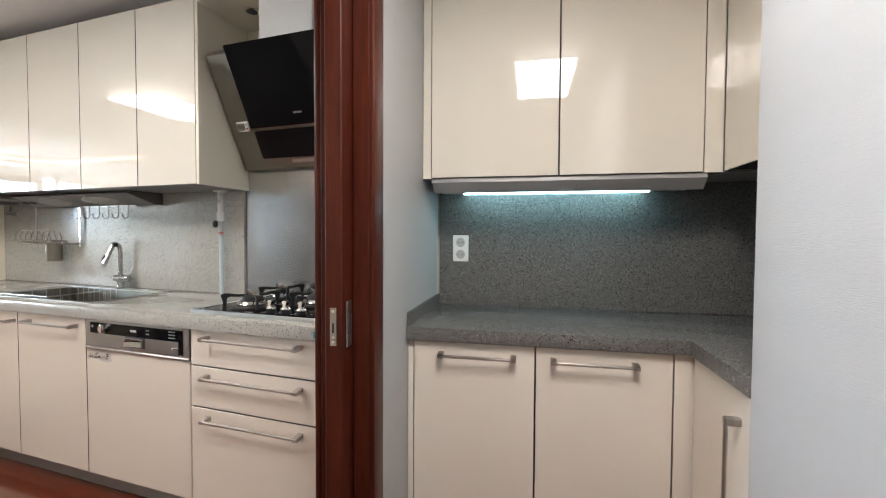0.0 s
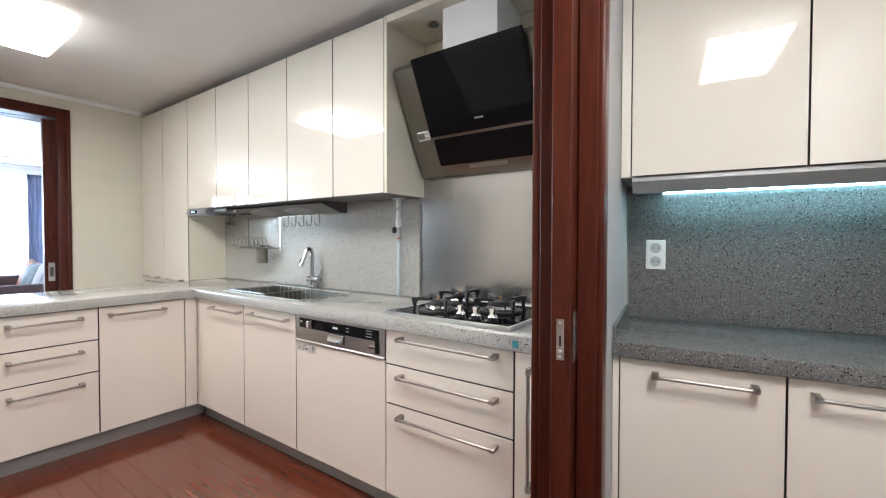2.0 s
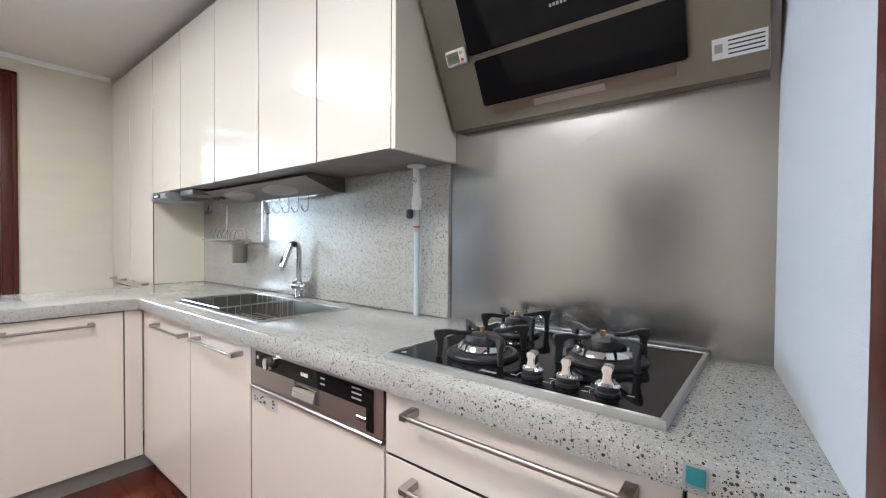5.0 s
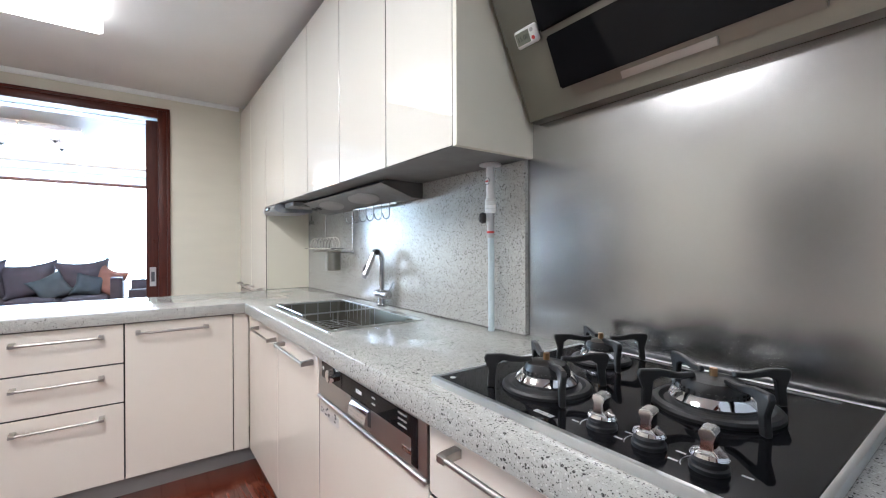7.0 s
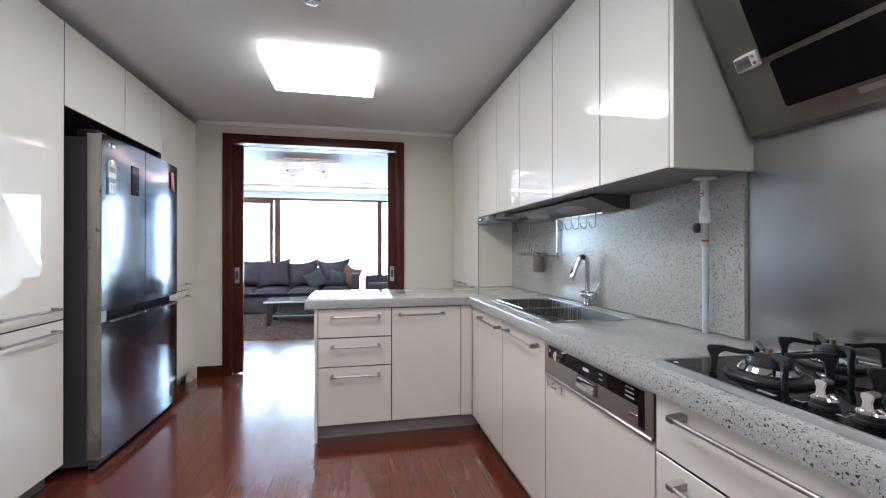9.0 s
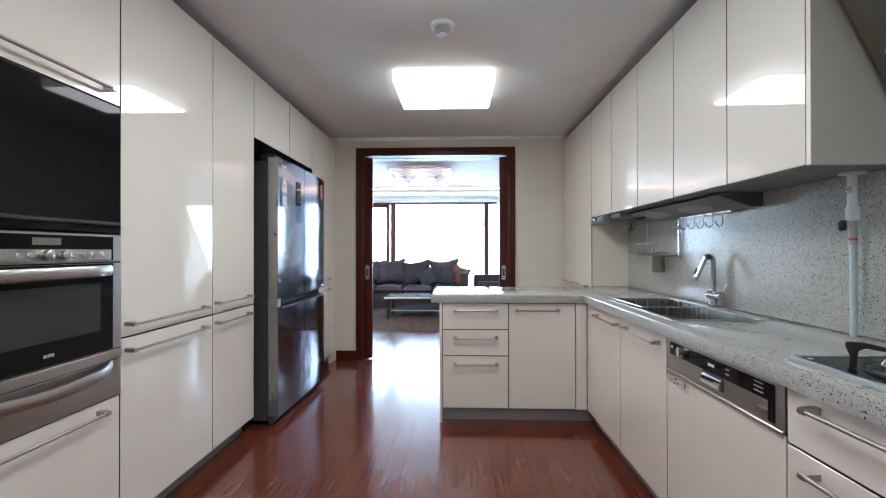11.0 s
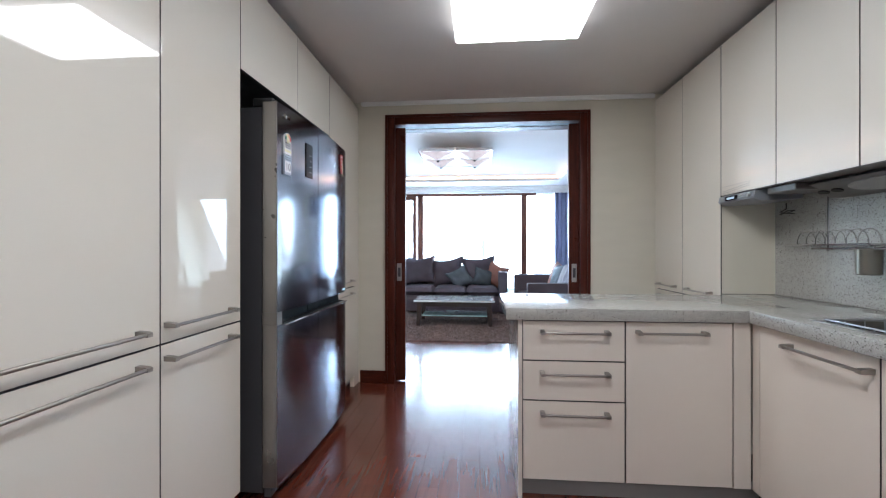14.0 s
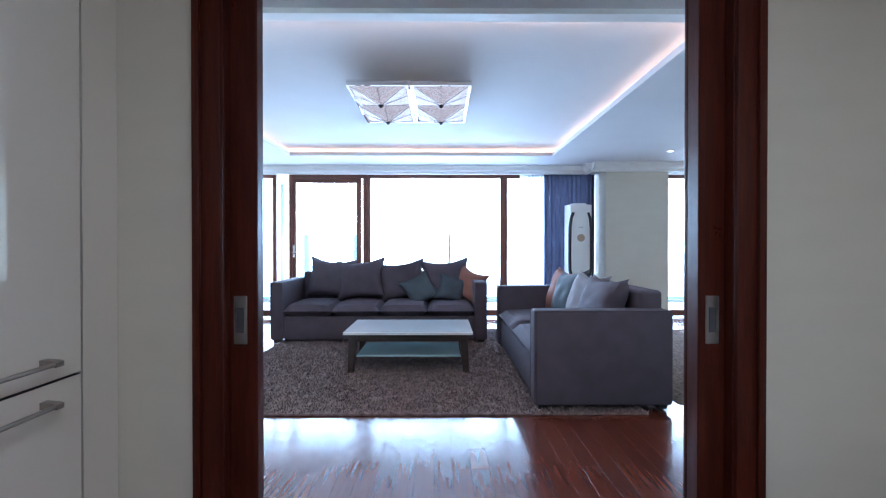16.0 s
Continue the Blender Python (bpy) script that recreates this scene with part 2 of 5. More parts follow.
FILM = plain("clear_film_sticker", (0.55, 0.52, 0.49), 0.36)
INK = plain("dark_print", (0.03, 0.03, 0.035), 0.6)
GREEN = plain("green_print", (0.05, 0.30, 0.20), 0.5)
TEALP = plain("teal_print", (0.03, 0.25, 0.28), 0.5)
HOSE = plain("blue_grey_hose", (0.50, 0.58, 0.60), 0.5, vary=0.1)
LCD = plain("lcd_green_grey", (0.16, 0.17, 0.13), 0.36)
SHEERM, snt, sp = start("sheer_curtain")
sp.inputs["Base Color"].default_value = (0.85, 0.87, 0.9, 1)
sp.inputs["Roughness"].default_value = 0.8
sp.inputs["Transmission Weight"].default_value = 0.0
sp.inputs["Subsurface Weight"].default_value = 0.0
str_ = snt.nodes.new("ShaderNodeBsdfTranslucent")
str_.inputs["Color"].default_value = (0.85, 0.88, 0.92, 1)
smix = snt.nodes.new("ShaderNodeMixShader")
smix.inputs[0].default_value = 0.6
snt.links.new(sp.outputs[0], smix.inputs[1])
snt.links.new(str_.outputs[0], smix.inputs[2])
snt.links.new(smix.outputs[0], snt.nodes["Material Output"].inputs["Surface"])

# ---- building blocks ----


def box(bm, x0, x1, y0, y1, z0, z1, bevel=0.0, seg=1):
    m = Matrix.LocRotScale(((x0 + x1) / 2, (y0 + y1) / 2, (z0 + z1) / 2), None, (abs(x1 - x0), abs(y1 - y0), abs(z1 - z0)))
    r = bmesh.ops.create_cube(bm, size=1, matrix=m)
    if bevel:
        es = list({e for v in r["verts"] for e in v.link_edges})
        bmesh.ops.bevel(bm, geom=es, offset=bevel, segments=seg, affect="EDGES", profile=0.5)
    return bm


def B(*a, bevel=0.0, seg=1):
    return box(bmesh.new(), *a, bevel=bevel, seg=seg)


def tube(bm, p, q, r, n=12, r2=None):
    p, q = Vector(p), Vector(q)
    d = q - p
    m = Matrix.Translation((p + q) / 2) @ d.to_track_quat("Z", "Y").to_matrix().to_4x4()
    bmesh.ops.create_cone(bm, cap_ends=True, segments=n, radius1=r, radius2=r if r2 is None else r2, depth=d.length, matrix=m)
    return bm


def T(p, q, r, n=12, r2=None):
    return tube(bmesh.new(), p, q, r, n, r2)


def sweep(bm, pts, r, n=8):
    """A round wire along points."""
    pts = [Vector(p) for p in pts]
    rings, ref = [], None
    for i, p in enumerate(pts):
        d = (pts[min(i + 1, len(pts) - 1)] - pts[max(i - 1, 0)]).normalized()
        a = d.orthogonal().normalized() if ref is None else (ref - d * ref.dot(d)).normalized()
        ref = a
        b = d.cross(a)
        rings.append([bm.verts.new(p + r * (math.cos(2 * math.pi * k / n) * a + math.sin(2 * math.pi * k / n) * b)) for k in range(n)])
    for s, t in zip(rings, rings[1:]):
        for k in range(n):
            bm.faces.new((s[k], s[(k + 1) % n], t[(k + 1) % n], t[k]))
    bm.faces.new(rings[0][::-1]), bm.faces.new(rings[-1])
    return bm


def lathe(bm, profile, m=None, n=24):
    """Turn (radius, z) pairs round z."""
    m = m or Matrix()
    rings = [[bm.verts.new(m @ Vector((max(r, 1e-4) * math.cos(2 * math.pi * k / n), max(r, 1e-4) * math.sin(2 * math.pi * k / n), z))) for k in range(n)] for r, z in profile]
    for s, t in zip(rings, rings[1:]):
        for k in range(n):
            bm.faces.new((s[k], s[(k + 1) % n], t[(k + 1) % n], t[k]))
    bm.faces.new(rings[0][::-1]), bm.faces.new(rings[-1])
    return bm


def prism(bm, outline, a, b, axis="x"):
    """Extrude an outline: for axis x the pairs are (y, z), for y (x, z), for z (x, y)."""
    def at(p, t):
        return {"x": (t, p[0], p[1]), "y": (p[0], t, p[1]), "z": (p[0], p[1], t)}[axis]
    lo = [bm.verts.new(at(p, a)) for p in outline]
    hi = [bm.verts.new(at(p, b)) for p in outline]
    n = len(outline)
    bm.faces.new(lo), bm.faces.new(hi[::-1])
    for i in range(n):
        bm.faces.new((lo[i], hi[i], hi[(i + 1) % n], lo[(i + 1) % n]))
    bmesh.ops.recalc_face_normals(bm, faces=bm.faces[:])
    return bm


def cells(xs, ys, keep, z0, z1, bevel=0.003):
    """A slab over a grid of cells, with holes where keep is false."""
    bm = bmesh.new()
    nx, ny = len(xs) - 1, len(ys) - 1
    v = {}

    def vert(i, j, z):
        if (i, j, z) not in v:
            v[i, j, z] = bm.verts.new((xs[i], ys[j], z))
        return v[i, j, z]
    on = {(i, j) for i in range(nx) for j in range(ny) if keep((xs[i] + xs[i + 1]) / 2, (ys[j] + ys[j + 1]) / 2)}
    rim = []
    for i, j in on:
        for z in (z0, z1):
            bm.faces.new([vert(a, b, z) for a, b in ((i, j), (i + 1, j), (i + 1, j + 1), (i, j + 1))])
        for (di, dj), (p, q) in {(-1, 0): ((i, j), (i, j + 1)), (1, 0): ((i + 1, j), (i + 1, j + 1)), (0, -1): ((i, j), (i + 1, j)), (0, 1): ((i, j + 1), (i + 1, j + 1))}.items():
            if (i + di, j + dj) not in on:
                f = bm.faces.new([vert(*p, z0), vert(*q, z0), vert(*q, z1), vert(*p, z1)])
                rim += [e for e in f.edges if abs(e.verts[0].co.z - e.verts[1].co.z) < 1e-6]
    bmesh.ops.recalc_face_normals(bm, faces=bm.faces[:])
    if bevel:
        bmesh.ops.bevel(bm, geom=list(set(rim)), offset=bevel, segments=2, affect="EDGES", profile=0.5)
    return bm


def mesh_of(name, bm, material):
    me = bpy.data.meshes.new(name)
    bm.to_mesh(me)
    bm.free()
    me.materials.append(material)
    me.polygons.foreach_set("use_smooth", [True] * len(me.polygons))
    me.set_sharp_from_angle(angle=radians(32))
    return me


def part(name, bm, material, parent=None, label=""):
    ob = new(name, mesh_of(name, bm, material))
    ob.parent = parent
    return tagged(ob, label) if label else ob


def thing(name, m, label, category, group="", kind=""):
    ob = new(name)
    ob.empty_display_size = 0.05
    ob.matrix_world = m
    return tagged(ob, label, category, group, kind)


def single(name, bm, material, label, category, m=None, group="", kind=""):
    ob = part(name, bm, material)
    if m is not None:
        ob.matrix_world = m
    return tagged(ob, label, category, group, kind)


def structure(name, bm, material, label=""):
    return tagged(part(name, bm, material), label, kind="structure")


def wordmark(m, size, material, parent):
    """A maker's mark as four plain bars; local x along, facing +z."""
    bm = bmesh.new()
    for k, w_ in enumerate((0.62, 0.2, 0.66, 0.6)):
        x0 = size * (-1.2 + sum((0.62, 0.2, 0.66, 0.6)[:k]) + 0.1 * k)
        box(bm, x0, x0 + size * w_, -size * 0.34, size * 0.34, 0, 0.0004)
    bm.transform(m)
    return part("wordmark", bm, material, parent)


def writing(text, size, m, material, parent, name="lettering"):
    cu = bpy.data.curves.new(name, "FONT")
    cu.body, cu.size, cu.extrude, cu.align_x, cu.align_y = text, size, 0.0003, "CENTER", "CENTER"
    tmp = bpy.data.objects.new(name, cu)
    scene.collection.objects.link(tmp)
    me = bpy.data.meshes.new_from_object(tmp.evaluated_get(bpy.context.evaluated_depsgraph_get()))
    bpy.data.objects.remove(tmp)
    me.transform(m)
    me.materials.clear()
    me.materials.append(material)
    ob = new(name, me)
    ob.parent = parent
    return ob

# ---- large structure ----
H = 2.30                 # kitchen ceiling
DW0, DW1 = -4.605, -4.835  # wall between kitchen and living room
NW = 2.70                # kitchen north wall
SW = -0.62               # kitchen south wall
A = 7.0                  # the utility niche is turned by this angle
NICHE = pose(-0.52, 1.98, 0, 0, 0, A)
WX = -10.0               # living room window plane

structure("wall_kitchen_north", B(-4.605, -0.62, NW, NW + 0.15, 0, H), PAPER, "cream wallpapered kitchen wall")
structure("wall_kitchen_south", B(-4.605, 1.75, SW - 0.15, SW, 0, H), PAPER)
bm = B(DW1, DW0, SW - 0.15, 0.30, 0, 2.42)
box(bm, DW1, DW0, 1.86, 6.6, 0, 2.42)
box(bm, DW1, DW0, 0.30, 1.86, 2.15, 2.42)
box(bm, DW1, DW0, -2.7, SW - 0.15, 0, 2.42)
structure("wall_doorway", bm, PAPER, "cream wallpapered wall with a wide doorway")
structure("ceiling_kitchen", B(DW0, 1.9, SW - 0.15, NW + 0.75, H, H + 0.1), CEIL, "plain warm white ceiling")

# wall between kitchen and utility niche, with the sliding-door opening
bm = B(-0.14, 0.0, 0.02, 0.95, 0, H)
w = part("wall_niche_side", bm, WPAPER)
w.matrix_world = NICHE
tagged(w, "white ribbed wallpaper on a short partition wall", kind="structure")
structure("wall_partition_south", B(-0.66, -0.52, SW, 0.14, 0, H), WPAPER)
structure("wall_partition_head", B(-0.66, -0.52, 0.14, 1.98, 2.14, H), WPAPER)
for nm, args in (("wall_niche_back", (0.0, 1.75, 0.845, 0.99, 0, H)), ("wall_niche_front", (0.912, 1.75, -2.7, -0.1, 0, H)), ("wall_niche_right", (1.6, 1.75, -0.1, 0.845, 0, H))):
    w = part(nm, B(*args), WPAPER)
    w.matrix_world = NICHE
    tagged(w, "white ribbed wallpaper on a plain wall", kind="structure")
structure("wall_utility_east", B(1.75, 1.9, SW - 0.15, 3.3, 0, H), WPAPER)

# living room shell
structure("wall_living_south", B(-12.2, DW1, -2.85, -2.7, 0, 2.75), PAPER)
structure("wall_living_north", B(-12.2, DW1, 6.6, 6.75, 0, 2.75), PAPER)
structure("wall_balcony_outer_low", B(-12.1, -11.98, -2.7, 6.6, -0.05, 0.10), TRIMW)
structure("wall_balcony_outer_high", B(-12.1, -11.98, -2.7, 6.6, 2.6, 2.75), TRIMW)
structure("ceiling_living", B(-9.35, -5.75, -1.33, 2.72, 2.475, 2.6), LCEIL, "raised white tray ceiling with a cove")
SOF = 2.37
structure("ceiling_soffit", cells([-10.2, -9.12, -5.66, DW1], [-2.7, -1.10, 2.50, 6.6], lambda x, y: not (-9.12 < x < -5.66 and -1.10 < y < 2.50), SOF, SOF + 0.05, 0.0), LCEIL, "white dropped ceiling border")
bm = B(-10.2, -9.36, -2.7, 6.6, SOF + 0.05, 2.6)
box(bm, -5.74, DW1, -2.7, 6.6, SOF + 0.05, 2.6)
box(bm, -9.36, -5.74, -2.7, -1.34, SOF + 0.05, 2.6)
box(bm, -9.36, -5.74, 2.73, 6.6, SOF + 0.05, 2.6)
structure("ceiling_cove_wall", bm, LCEIL)
bm = B(-5.66, -5.58, -1.10, 2.50, SOF - 0.03, SOF - 0.001)
structure("ceiling_step_trim", bm, TRIMW)
structure("ceiling_balcony", B(-12.0, -10.2, -2.7, 6.6, 2.40, 2.5), TRIMW)
bm = bmesh.new()
for k in range(14):
    box(bm, -12.0 + k * 0.13, -11.885 + k * 0.13, -2.7, 6.6, 2.385, 2.40)
structure("ceiling_balcony_slats", bm, TRIMW, "white slatted balcony ceiling")
structure("floor_balcony", B(-12.1, WX - 0.06, -2.7, 6.6, -0.06, -0.015), plain("pale_balcony_tile", (0.55, 0.53, 0.50), 0.4))
structure("floor", box(B(-10.06, -4.7, -2.85, 6.75, -0.06, -0.008), -4.7, 1.9, SW - 0.15, 3.35, -0.06, -0.008), UNDER, "dark cherry strip flooring base")
structure("backdrop", B(-60.2, -60, -60, 60, -25, 40), glow("bright_overcast", (0.90, 0.96, 1.0), 3.4), "bright hazy sky outside the windows")

# cornice over the windows, stepping forward at the pillar
prof = [(0.0, 2.37), (0.0, 2.24), (0.02, 2.245), (0.03, 2.275), (0.07, 2.30), (0.085, 2.34), (0.11, 2.35), (0.11, 2.37)]
bm = prism(bmesh.new(), [(-9.86 + a, b) for a, b in prof], -2.7, 3.22, "y")
structure("cornice_window", bm, TRIMW, "white moulded cornice")
bm = prism(bmesh.new(), [(-9.60 + a, b) for a, b in prof], 3.22, 6.6, "y")
prism(bm, [(3.22 - a, b) for a, b in prof], -9.86, -9.60, "x")
structure("cornice_pillar", bm, TRIMW, "white moulded cornice")
structure("window_lintel", B(WX - 0.06, -9.86, -2.7, 6.6, 2.255, SOF), TRIMW)
structure("pillar", B(-10.15, -9.60, 3.42, 4.36, 0, SOF), PAPER, "pale grey plastered pillar")

# windows between living room and balcony
def post(bm, y0, y1, z0=0.03, z1=2.255, d=0.035):
    return box(bm, WX - d, WX + d, y0, y1, z0, z1, bevel=0.004)

def window(name, y0, y1, panes):
    w = thing(name, pose(0, 0, 0), "brown wood framed tall window with clear panes", "window", kind="structure")
    f = bmesh.new()
    post(f, y0, y0 + 0.055), post(f, y1 - 0.055, y1)
    box(f, WX - 0.03, WX + 0.03, y0 + 0.055, y1 - 0.055, 0.03, 0.12), box(f, WX - 0.03, WX + 0.03, y0 + 0.055, y1 - 0.055, 2.20, 2.255)
    part("window_frame", f, FRAMEW, w)
    for a, b in panes:
        p = part("pane", B(WX - 0.004, WX + 0.004, a, b, 0.12, 2.20), GLASS, w)
        p.visible_shadow = False
    return w

window("window_1", -1.42, -0.20, [])
w = window("window_2", -0.20, 1.96, [(-0.145, 1.10), (1.12, 1.905)])
part("pane_edge", B(WX - 0.015, WX + 0.015, 1.10, 1.12, 0.12, 2.20), plain("pane_edge_green", (0.35, 0.60, 0.60), 0.36), w)
window("window_3", 1.96, 3.38, [(2.015, 3.325)])
window("window_4", 4.37, 6.5, [(4.46, 6.41)])
window("window_5", -2.65, -1.62, [(-2.56, -1.71)])

w = thing("window_6", pose(0, 0, 0), "pale grey-green aluminium framed outer balcony glazing", "window", kind="structure")
PALEALU = plain("pale_green_aluminium", (0.42, 0.55, 0.56), 0.4, 0.2)
for y0, wd in ((-2.28, 0.05), (-1.78, 0.11), (-0.78, 0.07), (1.14, 0.06), (3.2, 0.07), (5.0, 0.06)):
    part("mullion", B(-11.975, -11.925, y0 - wd / 2, y0 + wd / 2, 0.10, 2.385, bevel=0.003), PALEALU, w)
part("sill", B(-11.978, -11.915, -2.7, 6.6, 0.055, 0.10, bevel=0.003), PALEALU, w)

# balcony door standing open inwards of its frame
d = thing("door_1", pose(WX, -1.39, 0, 0, 0, 2), "brown framed glass balcony door with a chrome lever", "door", kind="structure")
bm = B(-0.02, 0.02, 0.0, 0.07, 0.05, 2.2, bevel=0.003)
box(bm, -0.02, 0.02, 1.02, 1.09, 0.05, 2.2, bevel=0.003)
box(bm, -0.02, 0.02, 0.07, 1.02, 0.05, 0.16), box(bm, -0.02, 0.02, 0.07, 1.02, 2.13, 2.2)
part("door_frame", bm, FRAMEW, d)
p = part("pane", B(-0.004, 0.004, 0.07, 1.02, 0.16, 2.13), GLASS, d)
p.visible_shadow = False
bm = B(0.02, 0.032, 0.015, 0.055, 0.95, 1.15, bevel=0.004)
tube(bm, (0.03, 0.035, 1.02), (0.08, 0.035, 1.02), 0.01)
tube(bm, (0.075, 0.03, 1.02), (0.075, 0.17, 1.02), 0.01)
part("door_handle", bm, CHROME, d, "chrome lever handle")

# doorway casing and pocket doors to the living room
OY0, OY1, OZ = 0.338, 1.815, 2.108
def casing(name, x0, x1):
    o = thing(name, pose(0, 0, 0), "dark mahogany moulded doorway casing", "door casing", kind="structure")
    for nm, y0, y1 in (("upright", OY0 - 0.076, OY0), ("upright", OY1, OY1 + 0.076)):
        bm = B(x0, x1, y0, y1, 0, OZ + 0.078, bevel=0.004, seg=2)
        s = 1 if y0 < 1 else -1
        e = y0 if s > 0 else y1
        box(bm, x1, x1 + 0.012 if x1 > -4.7 else x1 + 0.001, min(e, e + s * 0.022), max(e, e + s * 0.022), 0, OZ + 0.078, bevel=0.004, seg=2)
        part(nm, bm, MAHOG, o)
    bm = B(x0, x1, OY0, OY1, OZ, OZ + 0.078, bevel=0.004, seg=2)
    if x1 > -4.7:
        box(bm, x1, x1 + 0.012, OY0 - 0.076, OY1 + 0.076, OZ + 0.056, OZ + 0.078, bevel=0.004, seg=2)
    part("head", bm, MAHOGY, o)
    return o
casing("trim_doorway_kitchen", DW0, DW0 + 0.018)
casing("trim_doorway_living", DW1 - 0.02, DW1)
bm = B(DW1, DW0, OY0 - 0.035, OY0 - 0.02, 0, OZ + 0.03)
for y0, y1 in ((OY0 - 0.02, OY0), (OY1, OY1 + 0.02)):
    for x0, x1 in ((DW1, -4.755), (-4.645, DW0)):
        box(bm, x0, x1, y0, y1, 0, OZ, bevel=0.003)
box(bm, DW1, DW0, OY1 + 0.02, OY1 + 0.035, 0, OZ + 0.03)
structure("trim_doorway_lining", bm, MAHOG)
bm = B(DW1, -4.74, OY0 - 0.02, OY1 + 0.02, OZ, OZ + 0.02)
box(bm, -4.66, DW0, OY0 - 0.02, OY1 + 0.02, OZ, OZ + 0.02), box(bm, DW1, DW0, OY0 - 0.02, OY1 + 0.02, OZ + 0.02, OZ + 0.035)
structure("trim_doorway_head_lining", bm, MAHOGY)
structure("sliding_track", B(-4.735, -4.665, OY0 - 0.01, OY1 + 0.01, OZ + 0.002, OZ + 0.018), BLACK)

def pull_plate(m, parent, zc=0.91, h=0.145, w=0.032):
    """A recessed steel finger pull; local x across, z up, facing -y."""
    bm = B(-w / 2, w / 2, -0.003, 0, zc - h / 2, zc + h / 2, bevel=0.002)
    bm.transform(m)
    o = part("pull_plate", bm, STEEL, parent, "brushed steel finger pull")
    bm = B(-w / 2 + 0.009, w / 2 - 0.009, -0.0045, -0.003, zc - h / 2 + 0.035, zc + h / 2 - 0.035, bevel=0.001)
    bm.transform(m)
    part("recess", bm, DARKGREY, o)

for nm, e, s, yp in (("door_2", OY0 + 0.078, 1, 0.366), ("door_3", OY1 - 0.076, -1, 1.780)):
    d = thing(nm, pose(0, 0, 0), "dark mahogany pocket door slid mostly into the wall", "door", kind="structure")
    part("leaf", B(-4.692, -4.648, min(e, e - s * 0.12), max(e, e - s * 0.12), 0.01, 2.10, bevel=0.003), MAHOG, d)
    pull_plate(Matrix.Translation((-4.648, yp, 0)) @ Matrix.Rotation(math.pi / 2, 4, "Z"), d, 0.905, 0.145, 0.040)
# jamb of the sliding door to the niche
o = thing("trim_niche_jamb", NICHE, "dark mahogany door jamb with a rounded casing", "door jamb", kind="structure")
part("casing_kitchen", B(-0.165, -0.142, -0.045, 0.03, 0, 2.14, bevel=0.006, seg=2), MAHOG, o)
bm = B(-0.142, -0.098, -0.05, 0.02, 0, 2.14, bevel=0.003)
part("lining_kitchen", bm, MAHOG, o)
bm = B(-0.046, 0.004, -0.05, 0.02, 0, 2.14, bevel=0.003)
box(bm, 0.0, 0.018, -0.05, 0.025, 0, 2.14, bevel=0.006, seg=2)
part("casing_niche", bm, MAHOG, o)
d = thing("door_4", NICHE, "dark mahogany sliding door slid into its pocket", "door", kind="structure")
part("leaf", B(-0.096, -0.048, -0.115, 0.02, 0.01, 2.13, bevel=0.003), MAHOG, d)
lk = part("lock_plate", B(-0.081, -0.063, -0.1165, -0.115, 0.868, 0.968, bevel=0.0006), STEEL, d, "steel lock plate with a slot")
part("slot", B(-0.0745, -0.0695, -0.1170, -0.1165, 0.902, 0.928), BLACK, lk)
for z in (0.877, 0.959):
    part("screw", lathe(bmesh.new(), [(0.0042, 0), (0.004, 0.0006)], pose(-0.072, -0.1165, z, 90, 0, 0), 12), CHROME, lk)
part("latch_button", lathe(bmesh.new(), [(0.0042, 0), (0.0035, 0.0012)], pose(-0.072, -0.1165, 0.890, 90, 0, 0), 12), LABEL, lk)
pull_plate(Matrix.Translation((-0.047, -0.075, 0)) @ Matrix.Rotation(math.pi / 2, 4, "Z"), d, 0.92, 0.125, 0.034)
structure("trim_partition_south", B(-0.68, -0.50, 0.14, 0.16, 0, 2.14, bevel=0.003), MAHOG)
structure("trim_partition_head", B(-0.68, -0.50, 0.16, 1.93, 2.115, 2.14), MAHOGY)

# kitchen cornice strip and skirting
structure("trim_cornice_kitchen", B(DW0, DW0 + 0.022, 0.06, 2.38, H - 0.035, H, bevel=0.006), TRIMW, "thin white cornice strip")
structure("baseboard", B(DW0, DW0 + 0.012, 0.05, OY0 - 0.078, 0, 0.10, bevel=0.002), MAHOGY, "dark mahogany skirting")
structure("baseboard_north", B(DW0, DW0 + 0.012, OY1 + 0.078, 2.38, 0, 0.10, bevel=0.002), MAHOGY, "dark mahogany skirting")

# ---- cabinets ----
# local frame of a cabinet: x along its width, front towards -y, z up

def handle(parent, kind, a, b, c, y=-0.018):
    """A bar handle: kind h from x=a to b at height c; kind v at x=a from z=b to c."""
    bm = bmesh.new()
    yo = y - 0.034
    if kind == "h":
        tube(bm, (a, yo, c), (b, yo, c), 0.0055, 14)
        for x in (a, b):
            prism(bm, [(y, c + 0.010), (y, c - 0.006), (yo - 0.006, c - 0.0065), (yo - 0.006, c + 0.0045), (yo + 0.003, c + 0.0075)], x - 0.0095, x + 0.0095)
    else:
        tube(bm, (a, yo, b), (a, yo, c), 0.0058)
        for z in (b, c):
            box(bm, a - 0.0085, a + 0.0085, yo - 0.006, y, z - 0.011, z + 0.011, bevel=0.003)
    return part("handle", bm, HANDLE, parent, "satin nickel bar handle")

def front(cab, name, x0, x1, z0, z1, mat, h=None, gap=0.0028):
    bm = B(x0 + gap, x1 - gap, -0.018, 0, z0 + gap, z1 - gap, bevel=0.0012)
    # side faces take the dark edge colour, so seams draw as dark lines
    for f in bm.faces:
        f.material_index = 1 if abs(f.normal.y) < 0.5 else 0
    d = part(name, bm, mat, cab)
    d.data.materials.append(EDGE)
    if h:
        handle(d, *h)
    return d

